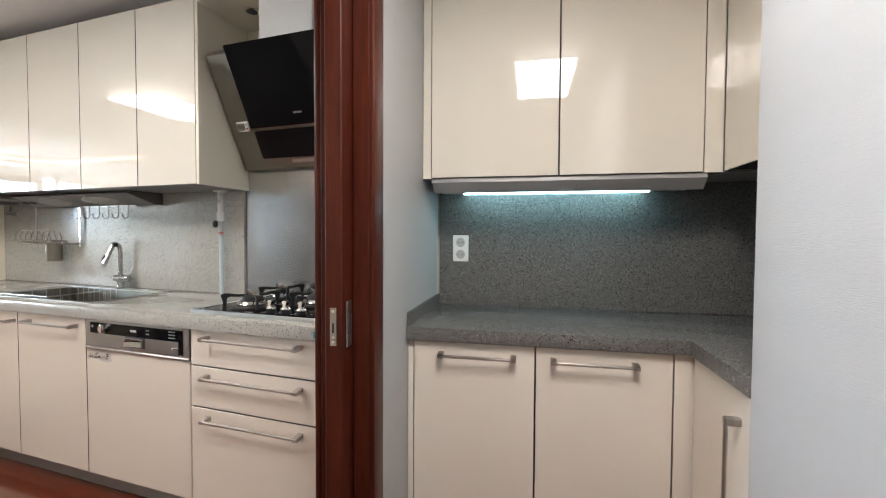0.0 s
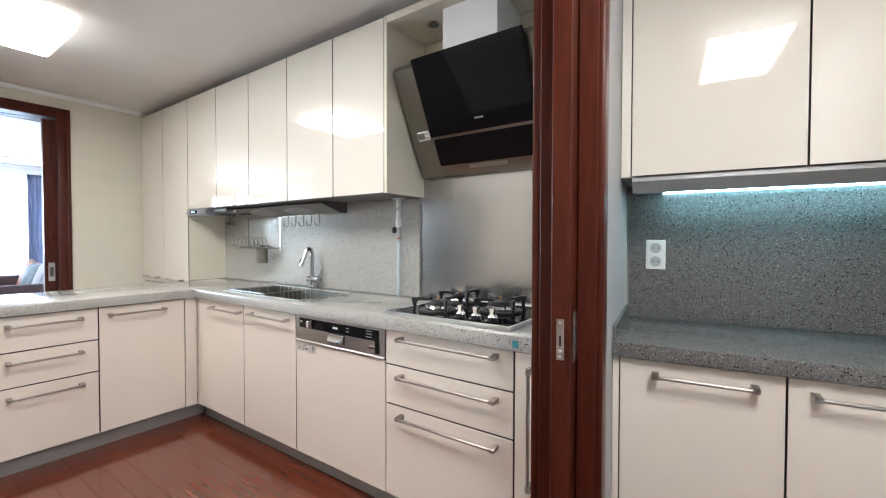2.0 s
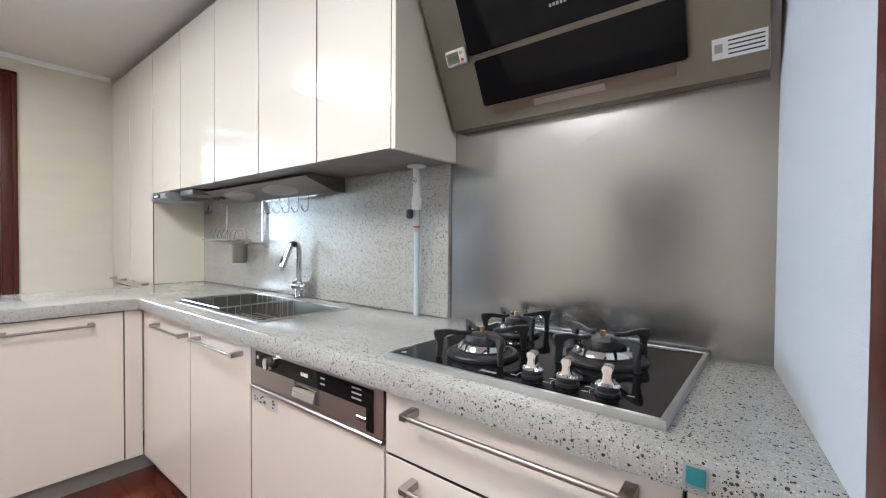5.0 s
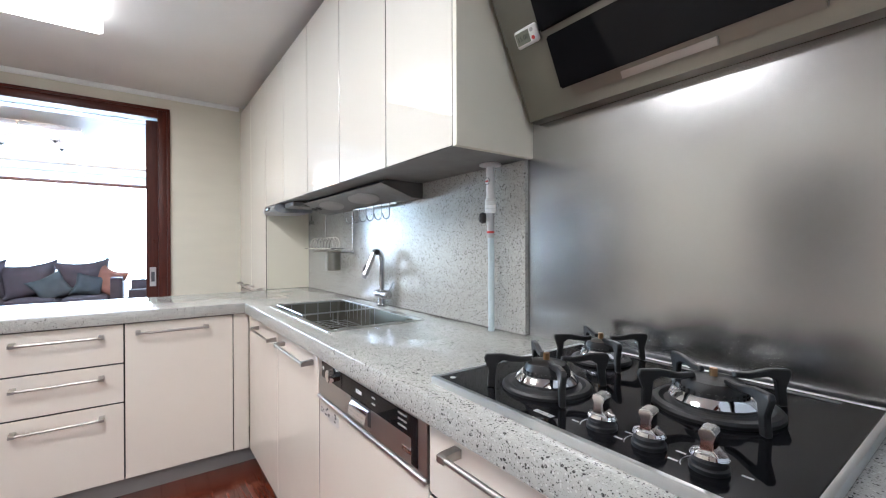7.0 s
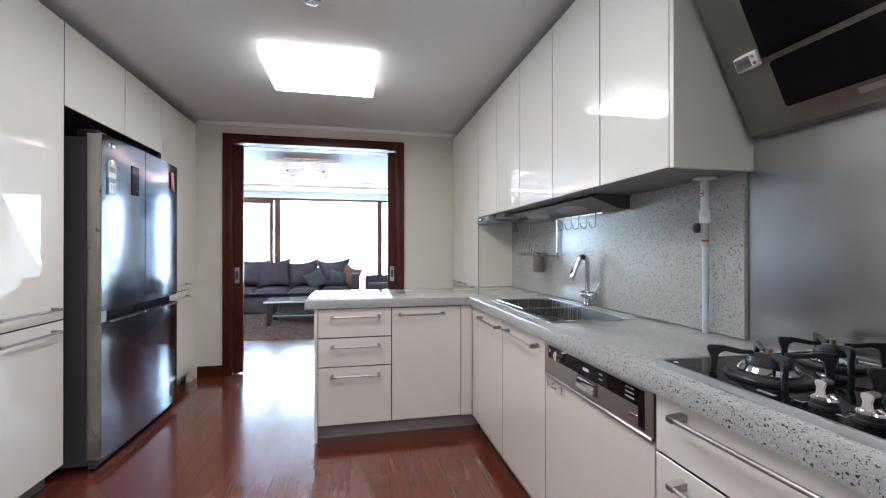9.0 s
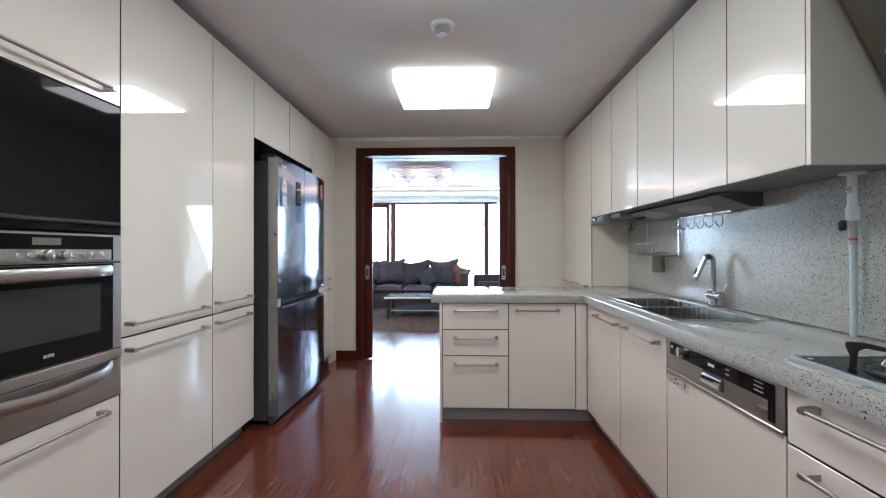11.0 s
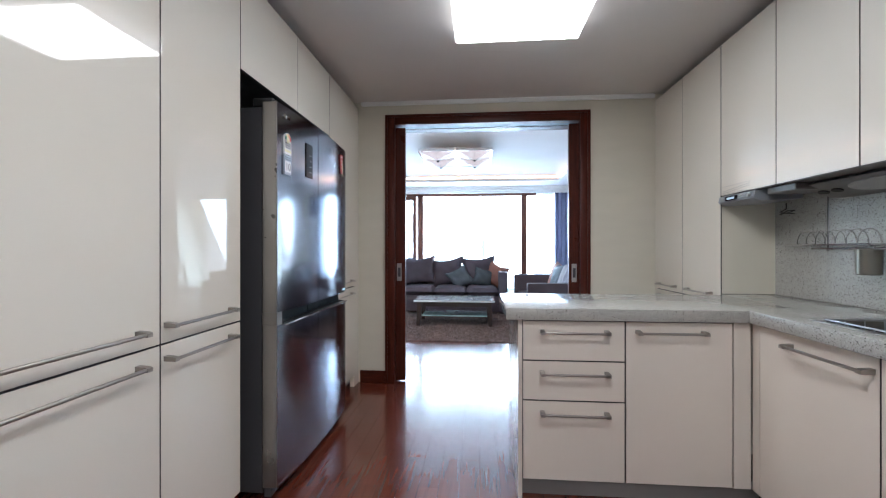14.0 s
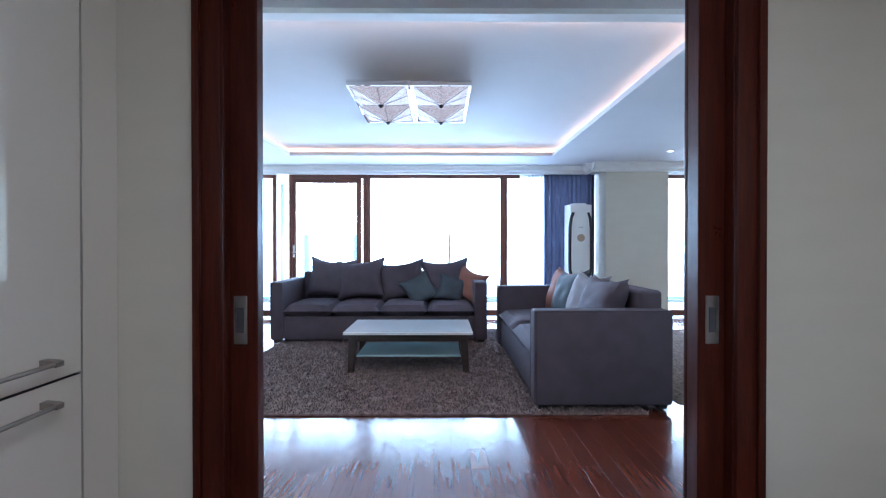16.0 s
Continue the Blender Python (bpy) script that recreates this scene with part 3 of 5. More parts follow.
def cabinet(name, m, w, depth, z0, z1, label, fronts, mat=GLOSS, category="kitchen cabinet", group=""):
    """fronts: (kind, x0, x1, z0, z1, handle)"""
    c = thing(name, m, label, category, group)
    # body carries the painted gap shade seen between the fronts
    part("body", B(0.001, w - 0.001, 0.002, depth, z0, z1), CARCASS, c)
    for f in fronts:
        front(c, *f[:5], mat, *f[5:])
    return c

def hz(x0, x1, z, frac=0.62):
    """Centred horizontal handle."""
    L = (x1 - x0) * frac
    c = (x0 + x1) / 2
    return ("h", c - L / 2, c + L / 2, z)

ZB, ZT = 0.095, 0.787
CB, CT = 0.790, 0.842
FY = 2.168   # carcass front of the north run, fronts stand 18 mm proud

def at_n(x, y=FY):
    return pose(x, y, 0, 0, 0, 0)

# north run, base units
base = [(-3.028, -2.520, "sink"), (-2.520, -2.036, "sink")]
for i, (x0, x1, _) in enumerate(base):
    w = x1 - x0
    hd = ("h", 0.175, 0.515 - 0.03, 0.742) if i == 0 else ("h", 0.098, 0.425, 0.748)
    cabinet("base_cabinet", at_n(x0), w, 0.515, ZB, 0.60, "cream lacquered sink base cabinet with one door and a bar handle", [("door", 0, w, ZB, ZT, hd)], SATIN, group="base cabinets under the worktop")
c = cabinet("drawer_cabinet", at_n(-1.425), 0.587, 0.515, ZB, ZT, "cream lacquered three-drawer base cabinet under the hob", [], SATIN, group="base cabinets under the worktop")
for z0, z1, hz_ in ((0.644, ZT, 0.757), (0.480, 0.644, 0.605), (ZB, 0.480, 0.440)):
    front(c, "drawer", 0, 0.587, z0, z1, SATIN, ("h", 0.092, 0.520, hz_))
c = cabinet("pull_out_cabinet", at_n(-0.838), 0.135, 0.515, ZB, ZT, "narrow cream pull-out cabinet with a vertical bar handle", [("door", 0, 0.135, ZB, ZT, ("v", 0.065, 0.35, 0.735))], SATIN, group="base cabinets under the worktop")
single("filler_panel", B(-0.701, -0.668, 2.150, 2.68, ZB, ZT), SATIN, "narrow cream filler panel beside the wall", "cabinet panel")
single("filler_panel", B(-3.075, -3.030, 2.152, 2.20, ZB, ZT, bevel=0.001), SATIN, "cream corner filler panel between base cabinets", "cabinet panel")
single("plinth", B(-3.10, -0.69, 2.21, 2.225, 0.0, ZB), PLINTH, "grey recessed plinth under the cabinets", "plinth")

# peninsula
PXF = -3.095
def at_p(y):
    return pose(PXF, y, 0, 0, 0, 90)
c = cabinet("drawer_cabinet", at_p(1.209), 0.433, 0.50, ZB, ZT, "cream lacquered three-drawer peninsula cabinet", [], SATIN, group="peninsula cabinets")
for z0, z1, hz_ in ((0.613, ZT, 0.738), (0.440, 0.613, 0.561), (ZB, 0.440, 0.388)):
    front(c, "drawer", 0, 0.433, z0, z1, SATIN, ("h", 0.084, 0.355, hz_))
c = cabinet("base_cabinet", at_p(1.642), 0.436, 0.50, ZB, ZT, "cream lacquered peninsula cabinet with one door", [("door", 0, 0.436, ZB, ZT, ("h", 0.050, 0.316, 0.742))], SATIN, group="peninsula cabinets")
single("filler_panel", B(-3.11, -3.077, 2.080, 2.149, ZB, ZT, bevel=0.001), SATIN, "cream corner filler panel between base cabinets", "cabinet panel")
single("end_panel", B(-3.60, -3.075, 1.190, 1.208, 0, CB - 0.001, bevel=0.001), SATIN, "cream end panel of the peninsula reaching the floor", "cabinet panel")
single("peninsula_back_board", B(-3.612, -3.60, 1.190, 2.68, 0, CB - 0.001, bevel=0.001), SATIN, "cream back panel of the peninsula", "cabinet panel")
single("plinth", B(-3.155, -3.14, 1.209, 2.22, 0.0, ZB), PLINTH, "grey recessed plinth under the peninsula", "plinth")

# worktop with sink opening
SX0, SX1, SY0, SY1 = -2.835, -2.085, 2.195, 2.575
bm = cells([-3.722, -3.665, -3.055, SX0 + 0.02, SX1 - 0.02, -0.668], [1.137, 2.128, SY0 + 0.02, SY1 - 0.02, 2.386, 2.698][:3] + [2.386, SY1 - 0.02, 2.698],
           lambda x, y: (y > 2.128 and x > -3.665 or x < -3.055 and x > -3.665 or (y > 2.386 and x < -3.6)) and not (SX0 + 0.02 < x < SX1 - 0.02 and SY0 + 0.02 < y < SY1 - 0.02), CB, CT, 0.004)
single("worktop", bm, STONE, "pale grey speckled stone worktop with a sink cut-out", "worktop")
single("backsplash", B(-3.722, -1.658, 2.672, 2.699, CT + 0.0005, 1.392, bevel=0.0015), STONE, "pale grey speckled stone backsplash", "backsplash")
bm = B(-1.656, -0.745, 2.684, 2.698, CT + 0.0005, 2.0, bevel=0.0008)
single("steel_splashback", bm, SHEET, "smeared stainless steel splashback behind the hob", "splashback")

# wall units
UF = 2.402
us = [-3.722, -3.285, -2.862, -2.443, -2.030, -1.652]
for a, b in zip(us, us[1:]):
    w = b - a
    cabinet("wall_cabinet", at_n(a, UF), w, 0.28, 1.40, 2.25, "tall cream high-gloss wall cabinet with a plain handleless door", [("door", 0, w, 1.392, 2.25)], GLOSS, group="wall cabinets over the worktop")
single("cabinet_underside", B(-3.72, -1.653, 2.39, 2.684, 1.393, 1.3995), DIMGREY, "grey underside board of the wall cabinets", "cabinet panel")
single("cabinet_side_board", B(-1.652, -1.634, 2.384, 2.684, 1.392, 2.25, bevel=0.001), SIDE, "cream side panel of the wall cabinets beside the hood", "cabinet panel")
single("hood_top_panel", B(-1.633, -0.715, 2.384, 2.684, 2.215, 2.25, bevel=0.001), SIDE, "cream top board over the hood recess", "cabinet panel")
single("hood_back_panel", B(-1.633, -0.72, 2.686, 2.698, 2.001, 2.214), SIDE, "cream back board of the hood recess", "cabinet panel")
single("scribe_panel", B(-4.60, -0.72, 2.50, 2.515, 2.25, H), SIDE, "recessed cream scribe strip over the cabinets", "cabinet panel")

# tall units beside the doorway
for a, b in ((-4.588, -4.172), (-4.172, -3.724)):
    w = b - a
    cabinet("tall_cabinet", at_n(a, UF), w, 0.28, ZB, 2.25, "tall cream larder cabinet with upper and lower doors", [("door", 0, w, 0.795, 2.25, hz(0, w, 0.835, 0.6)), ("door", 0, w, ZB, 0.795, hz(0, w, 0.755, 0.6))], GLOSS, group="tall cabinets beside the doorway")
single("filler_panel", B(-4.603, -4.590, 2.386, 2.42, 0, 2.25), GLOSS, "cream filler panel between cabinet and wall", "cabinet panel")
single("cabinet_side_board", B(-3.7235, -3.7225, 2.390, 2.684, CT + 0.001, 1.392), SIDE, "cream side panel of the tall cabinet over the worktop", "cabinet panel")
single("plinth", B(-4.60, -3.73, 2.44, 2.455, 0, ZB), PLINTH, "grey recessed plinth under the tall cabinets", "plinth")

# south run of tall units, facing north; local x runs towards -x
LF = 0.024
def at_s(x):
    return pose(x, LF, 0, 0, 0, 180)
def tall(x0, x1, label, fr):
    w = x0 - x1
    return cabinet("tall_cabinet", at_s(x0), w, 0.58, ZB, 2.25, label, [(k, 0, w, a, b, h) if h else (k, 0, w, a, b) for k, a, b, h in fr], GLOSS, group="tall cabinets along the wall")
def pair(w):
    return [("door", 0.797, 2.25, ("h", 0.09, w - 0.03, 0.853)), ("door", ZB, 0.797, ("h", 0.09, w - 0.03, 0.742))]
tall(-0.665, -1.250, "tall cream high-gloss cabinet with upper and lower doors", [("door", 0.797, 2.25, ("h", 0.09, 0.488, 0.855)), ("door", ZB, 0.797, ("h", 0.09, 0.488, 0.750))])
tall(-1.855, -2.448, "tall cream high-gloss cabinet with upper and lower doors", [("door", 0.800, 2.25, ("h", 0.03, 0.506, 0.850)), ("door", ZB, 0.800, ("h", 0.03, 0.506, 0.750))])
tall(-2.448, -2.883, "narrow tall cream high-gloss cabinet with two doors", [("door", 0.800, 2.25, ("h", 0.022, 0.356, 0.857)), ("door", ZB, 0.800, ("h", 0.022, 0.356, 0.752))])
tall(-3.914, -4.474, "tall cream high-gloss cabinet beside the fridge and doorway", [("door", 0.803, 2.25, ("h", 0.09, 0.455, 0.853)), ("door", ZB, 0.803, ("h", 0.09, 0.455, 0.755))])
for a, b in ((-2.883, -3.43), (-3.43, -3.914)):
    w = a - b
    cabinet("wall_cabinet", at_s(a), w, 0.58, 1.845, 2.25, "cream high-gloss cabinet door over the fridge", [("door", 0, w, 1.838, 2.25)], GLOSS, group="cabinets over the fridge")
single("filler_panel", B(-4.603, -4.486, 0.0, 0.034, 0, 2.25), GLOSS, "cream filler panel between cabinet and wall", "cabinet panel")
single("scribe_panel", B(-4.60, -0.67, -0.085, -0.07, 2.25, H), SIDE, "recessed cream scribe strip over the cabinets", "cabinet panel")
single("plinth", B(-2.88, -0.665, -0.05, -0.035, 0, ZB), PLINTH, "grey recessed plinth under the tall cabinets", "plinth")
single("plinth", B(-4.60, -3.916, -0.05, -0.035, 0, ZB), PLINTH, "grey recessed plinth under the tall cabinets", "plinth")

# ---- lamps ----
def ceiling_lamp(m, lx, ly, z0, z1, lit=LAMPON):
    o = thing("ceiling_light", m, "lit white acrylic box ceiling light", "ceiling light", group="kitchen ceiling lights")
    part("base_plate", B(-lx / 2 + 0.03, lx / 2 - 0.03, -ly / 2 + 0.03, ly / 2 - 0.03, z1, H - 0.0005), WHITEPL, o)
    bm = B(-lx / 2, lx / 2, -ly / 2, ly / 2, z0 + 0.006, z1, bevel=0.008, seg=2)
    part("diffuser_side", bm, LAMPSIDE, o)
    part("diffuser", B(-lx / 2 + 0.012, lx / 2 - 0.012, -ly / 2 + 0.012, ly / 2 - 0.012, z0, z0 + 0.006), lit, o)
    return o
ceiling_lamp(pose(-3.255, 1.222, 0), 0.53, 0.66, 2.215, 2.28)
ceiling_lamp(pose(-1.815, 1.222, 0), 0.53, 0.66, 2.215, 2.28)
ceiling_lamp(pose(0.09, 1.30, 0, 0, 0, A), 0.38, 0.70, 2.215, 2.28, LAMPNICHE)
for k, (x, y) in enumerate(((-2.48, 1.235),)):
    o = thing("smoke_detector", pose(x, y, 0), "white round smoke detector on the ceiling", "smoke detector")
    part("base_ring", lathe(bmesh.new(), [(0.062, 2.2995), (0.062, 2.285), (0.055, 2.28), (0.03, 2.28)]), WHITEPL, o)
    part("cage", lathe(bmesh.new(), [(0.04, 2.28), (0.042, 2.262), (0.034, 2.25), (0.012, 2.247)]), GREYPL, o)
    part("cap", lathe(bmesh.new(), [(0.022, 2.2495), (0.02, 2.243), (0.006, 2.24)]), WHITEPL, o)

# ---- dishwasher ----
d = thing("dishwasher", at_n(-2.036), "built-in dishwasher with black control strip and cream door panel", "dishwasher")
W = 0.611
part("tub", B(0.01, W - 0.01, 0.002, 0.51, ZB, 0.80 - 0.02), CARCASS, d)
part("door_panel", B(0.003, W - 0.003, -0.018, 0, ZB + 0.002, 0.655, bevel=0.0012), SATIN, d)
cp = part("control_panel", B(0.004, W - 0.004, -0.020, 0, 0.668, 0.785, bevel=0.002), STEEL, d, "brushed steel control fascia")
part("ledge", B(0.003, W - 0.003, -0.026, 0, 0.655, 0.667, bevel=0.003), STEEL, d)
part("display_strip", B(0.035, W - 0.035, -0.0215, -0.02, 0.728, 0.775, bevel=0.0006), BLACKGLASS, cp)
part("display_edge", B(W - 0.06, W - 0.035, -0.0213, -0.02, 0.675, 0.728), BLACKGLASS, cp)
bm = B(0.25, 0.365, -0.0215, -0.02, 0.683, 0.733, bevel=0.001)
part("grip", bm, DARKGREY, cp)
part("grip_lip", prism(bmesh.new(), [(-0.022, 0.686), (-0.034, 0.690), (-0.030, 0.712), (-0.022, 0.722)], 0.258, 0.357), CHROME, cp)
k = part("knob", lathe(bmesh.new(), [(0.019, 0), (0.018, 0.016), (0.012, 0.018)], pose(0.125, -0.0215, 0.752, 90, 0, 0)), CHROME, cp)
for j in range(3):
    part("button", B(0.50, 0.535, -0.0228, -0.0214, 0.765 - j * 0.0125, 0.7685 - j * 0.0125), GREYPL, cp)
for j in range(2):
    part("button", B(0.375, 0.392, -0.0228, -0.0214, 0.76 - j * 0.015, 0.7635 - j * 0.015), GREYPL, cp)
part("start_button", B(0.515, 0.55, -0.0225, -0.02, 0.692, 0.703, bevel=0.001), CHROME, cp)
wordmark(pose(0.30, -0.0216, 0.753, 90, 0, 0), 0.014, LABEL, cp)
part("emblem", lathe(bmesh.new(), [(0.006, 0), (0.006, 0.001)], pose(0.05, -0.0215, 0.757, 90, 0, 0), 16), LABEL, cp)
o = thing("film_sticker", at_n(-2.036), "torn clear film sticker with a faded print on the dishwasher door", "sticker")
rt = random.Random(4)
edge = [(0.012 + 0.148 * i / 9, 0.648 + rt.uniform(-0.003, 0.002)) for i in range(10)] + [(0.160 - 0.148 * i / 9, 0.608 + rt.uniform(-0.004, 0.006)) for i in range(10)]
fm = part("film", prism(bmesh.new(), edge, -0.0186, -0.018, "y"), FILM, o)
for k in range(22):
    x0, z0 = rt.uniform(0.018, 0.142), rt.uniform(0.615, 0.637)
    part("print", B(x0, x0 + rt.uniform(0.004, 0.014), -0.0190, -0.0186, z0, z0 + rt.uniform(0.002, 0.006)), INK if k % 3 else PLINTH, fm)

# ---- gas hob ----
hb = thing("gas_hob", pose(-1.455, 2.178, CT), "black glass three-burner gas hob set in the worktop", "gas hob")
HWd, HD = 0.588, 0.490
bm = cells([0, 0.010, HWd - 0.010, HWd], [0, 0.010, HD - 0.010, HD], lambda x, y: not (0.010 < x < HWd - 0.010 and 0.010 < y < HD - 0.010), 0.0, 0.016, 0.002)
part("rim", bm, ALU, hb, "bright aluminium rim")
part("glass_top", B(0.0105, HWd - 0.0105, 0.0105, HD - 0.0105, 0.0, 0.0145, bevel=0.001), HOBGLASS, hb)
part("vent_strip", B(0.10, HWd - 0.06, HD - 0.035, HD - 0.022, 0.0145, 0.0160, bevel=0.0005), DARKGREY, hb)

def burner(x, y, r):
    m = pose(x, y, 0.0145)
    b = part("burner", lathe(bmesh.new(), [(r * 1.42, 0), (r * 1.42, 0.005), (r * 1.36, 0.009), (r * 1.22, 0.010), (r * 1.10, 0.006), (r * 0.98, 0.008)], m, 32), IRON, hb)
    part("drip_ring", lathe(bmesh.new(), [(r * 0.98, 0.008), (r * 1.0, 0.016), (r * 0.92, 0.024), (r * 0.84, 0.028), (r * 0.72, 0.028)], m, 32), CHROME, b)
    bm = lathe(bmesh.new(), [(r * 0.72, 0.024), (r * 0.70, 0.036), (r * 0.62, 0.046), (r * 0.3, 0.050), (0.010, 0.051)], m, 32)
    for j in range(28):
        a = 2 * math.pi * j / 28
        c = Vector((x + r * 0.71 * math.cos(a), y + r * 0.71 * math.sin(a), 0.0145 + 0.031))
        tube(bm, c - Vector((math.cos(a), math.sin(a), 0)) * 0.001, c + Vector((math.cos(a), math.sin(a), 0)) * 0.002, 0.0022, 6)
    part("cap", bm, IRON, b)
    part("igniter", T((x, y, 0.064), (x, y, 0.078), 0.006, 10), plain("brass_sensor", (0.35, 0.20, 0.10), 0.35, 1.0), b)
    for j in range(4):
        a = math.pi / 4 + j * math.pi / 2 + 0.15
        R = r * 0.85 + 0.068
        out = [(R * 0.84, 0.001), (R * 0.95, 0.001), (R * 0.93, 0.030), (R * 1.0, 0.054), (R * 0.97, 0.062), (R * 0.72, 0.0625), (r * 0.85, 0.056), (r * 0.50, 0.057), (r * 0.46, 0.049), (r * 0.86, 0.046), (R * 0.70, 0.050), (R * 0.80, 0.043)]
        bm = prism(bmesh.new(), out, -0.0052, 0.0052, "y")
        bmesh.ops.bevel(bm, geom=bm.edges[:], offset=0.0018, segments=1, affect="EDGES")
        bm.transform(m @ Matrix.Rotation(a, 4, "Z"))
        part("grate_arm", bm, IRON, b)

burner(0.180, 0.138, 0.058)
burner(0.135, 0.380, 0.046)
burner(0.408, 0.278, 0.066)
for x in (0.345, 0.414, 0.486):
    kn = part("knob", lathe(bmesh.new(), [(0.0215, 0), (0.0215, 0.005), (0.019, 0.007), (0.019, 0.012), (0.016, 0.014)], pose(x, 0.062, 0.0145), 28), BLACK, hb)
    bm = lathe(bmesh.new(), [(0.0205, 0.0), (0.0215, 0.002), (0.019, 0.006), (0.010, 0.010), (0.006, 0.011)], Matrix.Diagonal((1, 0.78, 1, 1)), 24)
    prism(bm, [(-0.014, 0.004), (-0.0075, 0.012), (-0.0065, 0.022), (-0.0095, 0.031), (-0.006, 0.036), (0.006, 0.036), (0.0095, 0.031), (0.0065, 0.022), (0.0075, 0.012), (0.014, 0.004)], -0.0125, 0.0125, "y")
    bm.transform(pose(x, 0.062, 0.0285, 0, 0, 8))
    bmesh.ops.bevel(bm, geom=[e for e in bm.edges if e.is_manifold and e.calc_face_angle(0) > 0.9], offset=0.0014, segments=2, affect="EDGES")
    part("grip", bm, CHROME, kn, "chrome grip")
    bm = sweep(bmesh.new(), [(x + 0.03 * math.cos(a), 0.062 + 0.03 * math.sin(a), 0.0148) for a in [2.2 + 0.12 * i for i in range(14)]], 0.0007, 4)
    part("dial_mark", bm, GREYPL, hb)
    for dx, dy in ((-0.036, -0.012), (0.034, 0.014)):
        part("dial_print", B(x + dx - 0.006, x + dx + 0.006, 0.062 + dy - 0.0018, 0.062 + dy + 0.0018, 0.0145, 0.0148), GREYPL, hb)
wordmark(pose(0.262, 0.034, 0.0146), 0.015, GREYPL, hb)
part("emblem", lathe(bmesh.new(), [(0.006, 0), (0.006, 0.0005)], pose(0.032, 0.03, 0.0146), 16), LABEL, hb)
single("green_sticker", B(-0.834, -0.812, 2.1262, 2.1279, 0.804, 0.827), TEALP, "small green and teal square sticker on the worktop edge", "sticker")

# ---- sink and tap ----
s = thing("kitchen_sink", pose(0, 0, 0), "stainless steel kitchen sink let into the stone worktop", "sink")
bm = cells([SX0, SX0 + 0.022, SX1 - 0.022, SX1], [SY0, SY0 + 0.022, SY1 - 0.022, SY1], lambda x, y: not (SX0 + 0.022 < x < SX1 - 0.022 and SY0 + 0.022 < y < SY1 - 0.022), CT - 0.0, CT + 0.003, 0.001)
part("rim", bm, STEEL, s)
bm = bmesh.new()
x0, x1, y0, y1, zt, zb = SX0 + 0.022, SX1 - 0.022, SY0 + 0.022, SY1 - 0.022, CT + 0.001, CT - 0.20
r = 0.018
top = [bm.verts.new((x, y, zt)) for x, y in ((x0, y0), (x1, y0), (x1, y1), (x0, y1))]
bot = [bm.verts.new((x, y, zb)) for x, y in ((x0 + r, y0 + r), (x1 - r, y0 + r), (x1 - r, y1 - r), (x0 + r, y1 - r))]
for i in range(4):
    bm.faces.new((top[i], bot[i], bot[(i + 1) % 4], top[(i + 1) % 4]))
bm.faces.new(bot)
bmesh.ops.bevel(bm, geom=[e for e in bm.edges if len(e.link_faces) == 2], offset=0.03, segments=4, affect="EDGES")
bmesh.ops.solidify(bm, geom=bm.faces[:], thickness=0.002)
part("bowl", bm, HOODSTEEL, s)
part("drain", lathe(bmesh.new(), [(0.055, CT - 0.199), (0.05, CT - 0.192), (0.02, CT - 0.196)], pose(-2.44, 2.375, 0)), DARKGREY, s)
rk = thing("drainer_basket", pose(0, 0, 0), "steel wire drainer basket hanging in the sink", "sink basket")
bm = bmesh.new()
bx0, bx1, by0, by1, bz0, bz1 = SX0 + 0.03, -2.44, SY0 + 0.03, SY1 - 0.03, CT - 0.09, CT + 0.008
for z in (bz1, bz0):
    sweep(bm, [(bx0, by0, z), (bx1, by0, z), (bx1, by1, z), (bx0, by1, z), (bx0, by0, z)], 0.0035, 8)
part("rim_wire", bm, ALU, rk)
bm = bmesh.new()
for k in range(9):
    x = bx0 + (bx1 - bx0) * k / 8
    sweep(bm, [(x, by0, bz1), (x, by0, bz0), (x, by1, bz0), (x, by1, bz1)], 0.0020, 6)
for k in range(1, 5):
    y = by0 + (by1 - by0) * k / 5
    sweep(bm, [(bx0, y, bz1), (bx0, y, bz0), (bx1, y, bz0), (bx1, y, bz1)], 0.0020, 6)
part("wire_mesh", bm, ALU, rk)
f = thing("sink_tap", pose(-2.528, 2.628, CT), "chrome mixer tap with a folded pull-out spout", "tap")
part("base", lathe(bmesh.new(), [(0.025, 0), (0.025, 0.004), (0.019, 0.008), (0.0175, 0.012), (0.0175, 0.05)]), TAPMETAL, f)
part("mixer_body", lathe(bmesh.new(), [(0.017, -0.040), (0.0205, -0.037), (0.0205, 0.030), (0.0195, 0.034)], pose(0, 0, 0.058, 0, 90, 0), 24), TAPMETAL, f)
part("lever", lathe(bmesh.new(), [(0.0185, 0.036), (0.0225, 0.040), (0.0225, 0.062), (0.017, 0.070), (0.006, 0.072)], pose(0, 0, 0.058, 0, 90, 0), 24), TAPMETAL, f)
part("lever_pin", T((0.052, 0.010, 0.075), (0.056, 0.032, 0.118), 0.0035, 8), TAPMETAL, f)
part("column", T((0.0, 0.0, 0.074), (0.0, 0.0, 0.228), 0.0125, 18), TAPMETAL, f)
part("elbow", sweep(bmesh.new(), [(0, 0, 0.226), (0, -0.002, 0.242), (0, -0.009, 0.255), (0, -0.022, 0.262), (0, -0.036, 0.258), (0, -0.044, 0.250)], 0.0125, 16), TAPMETAL, f)
sp_ = part("spray_head", T((0, -0.040, 0.254), (0, -0.090, 0.150), 0.0125, 18, 0.0150), TAPMETAL, f)
part("grip_inlay", T((0, -0.078, 0.196), (0, -0.0905, 0.168), 0.0095, 14), BLACK, sp_)
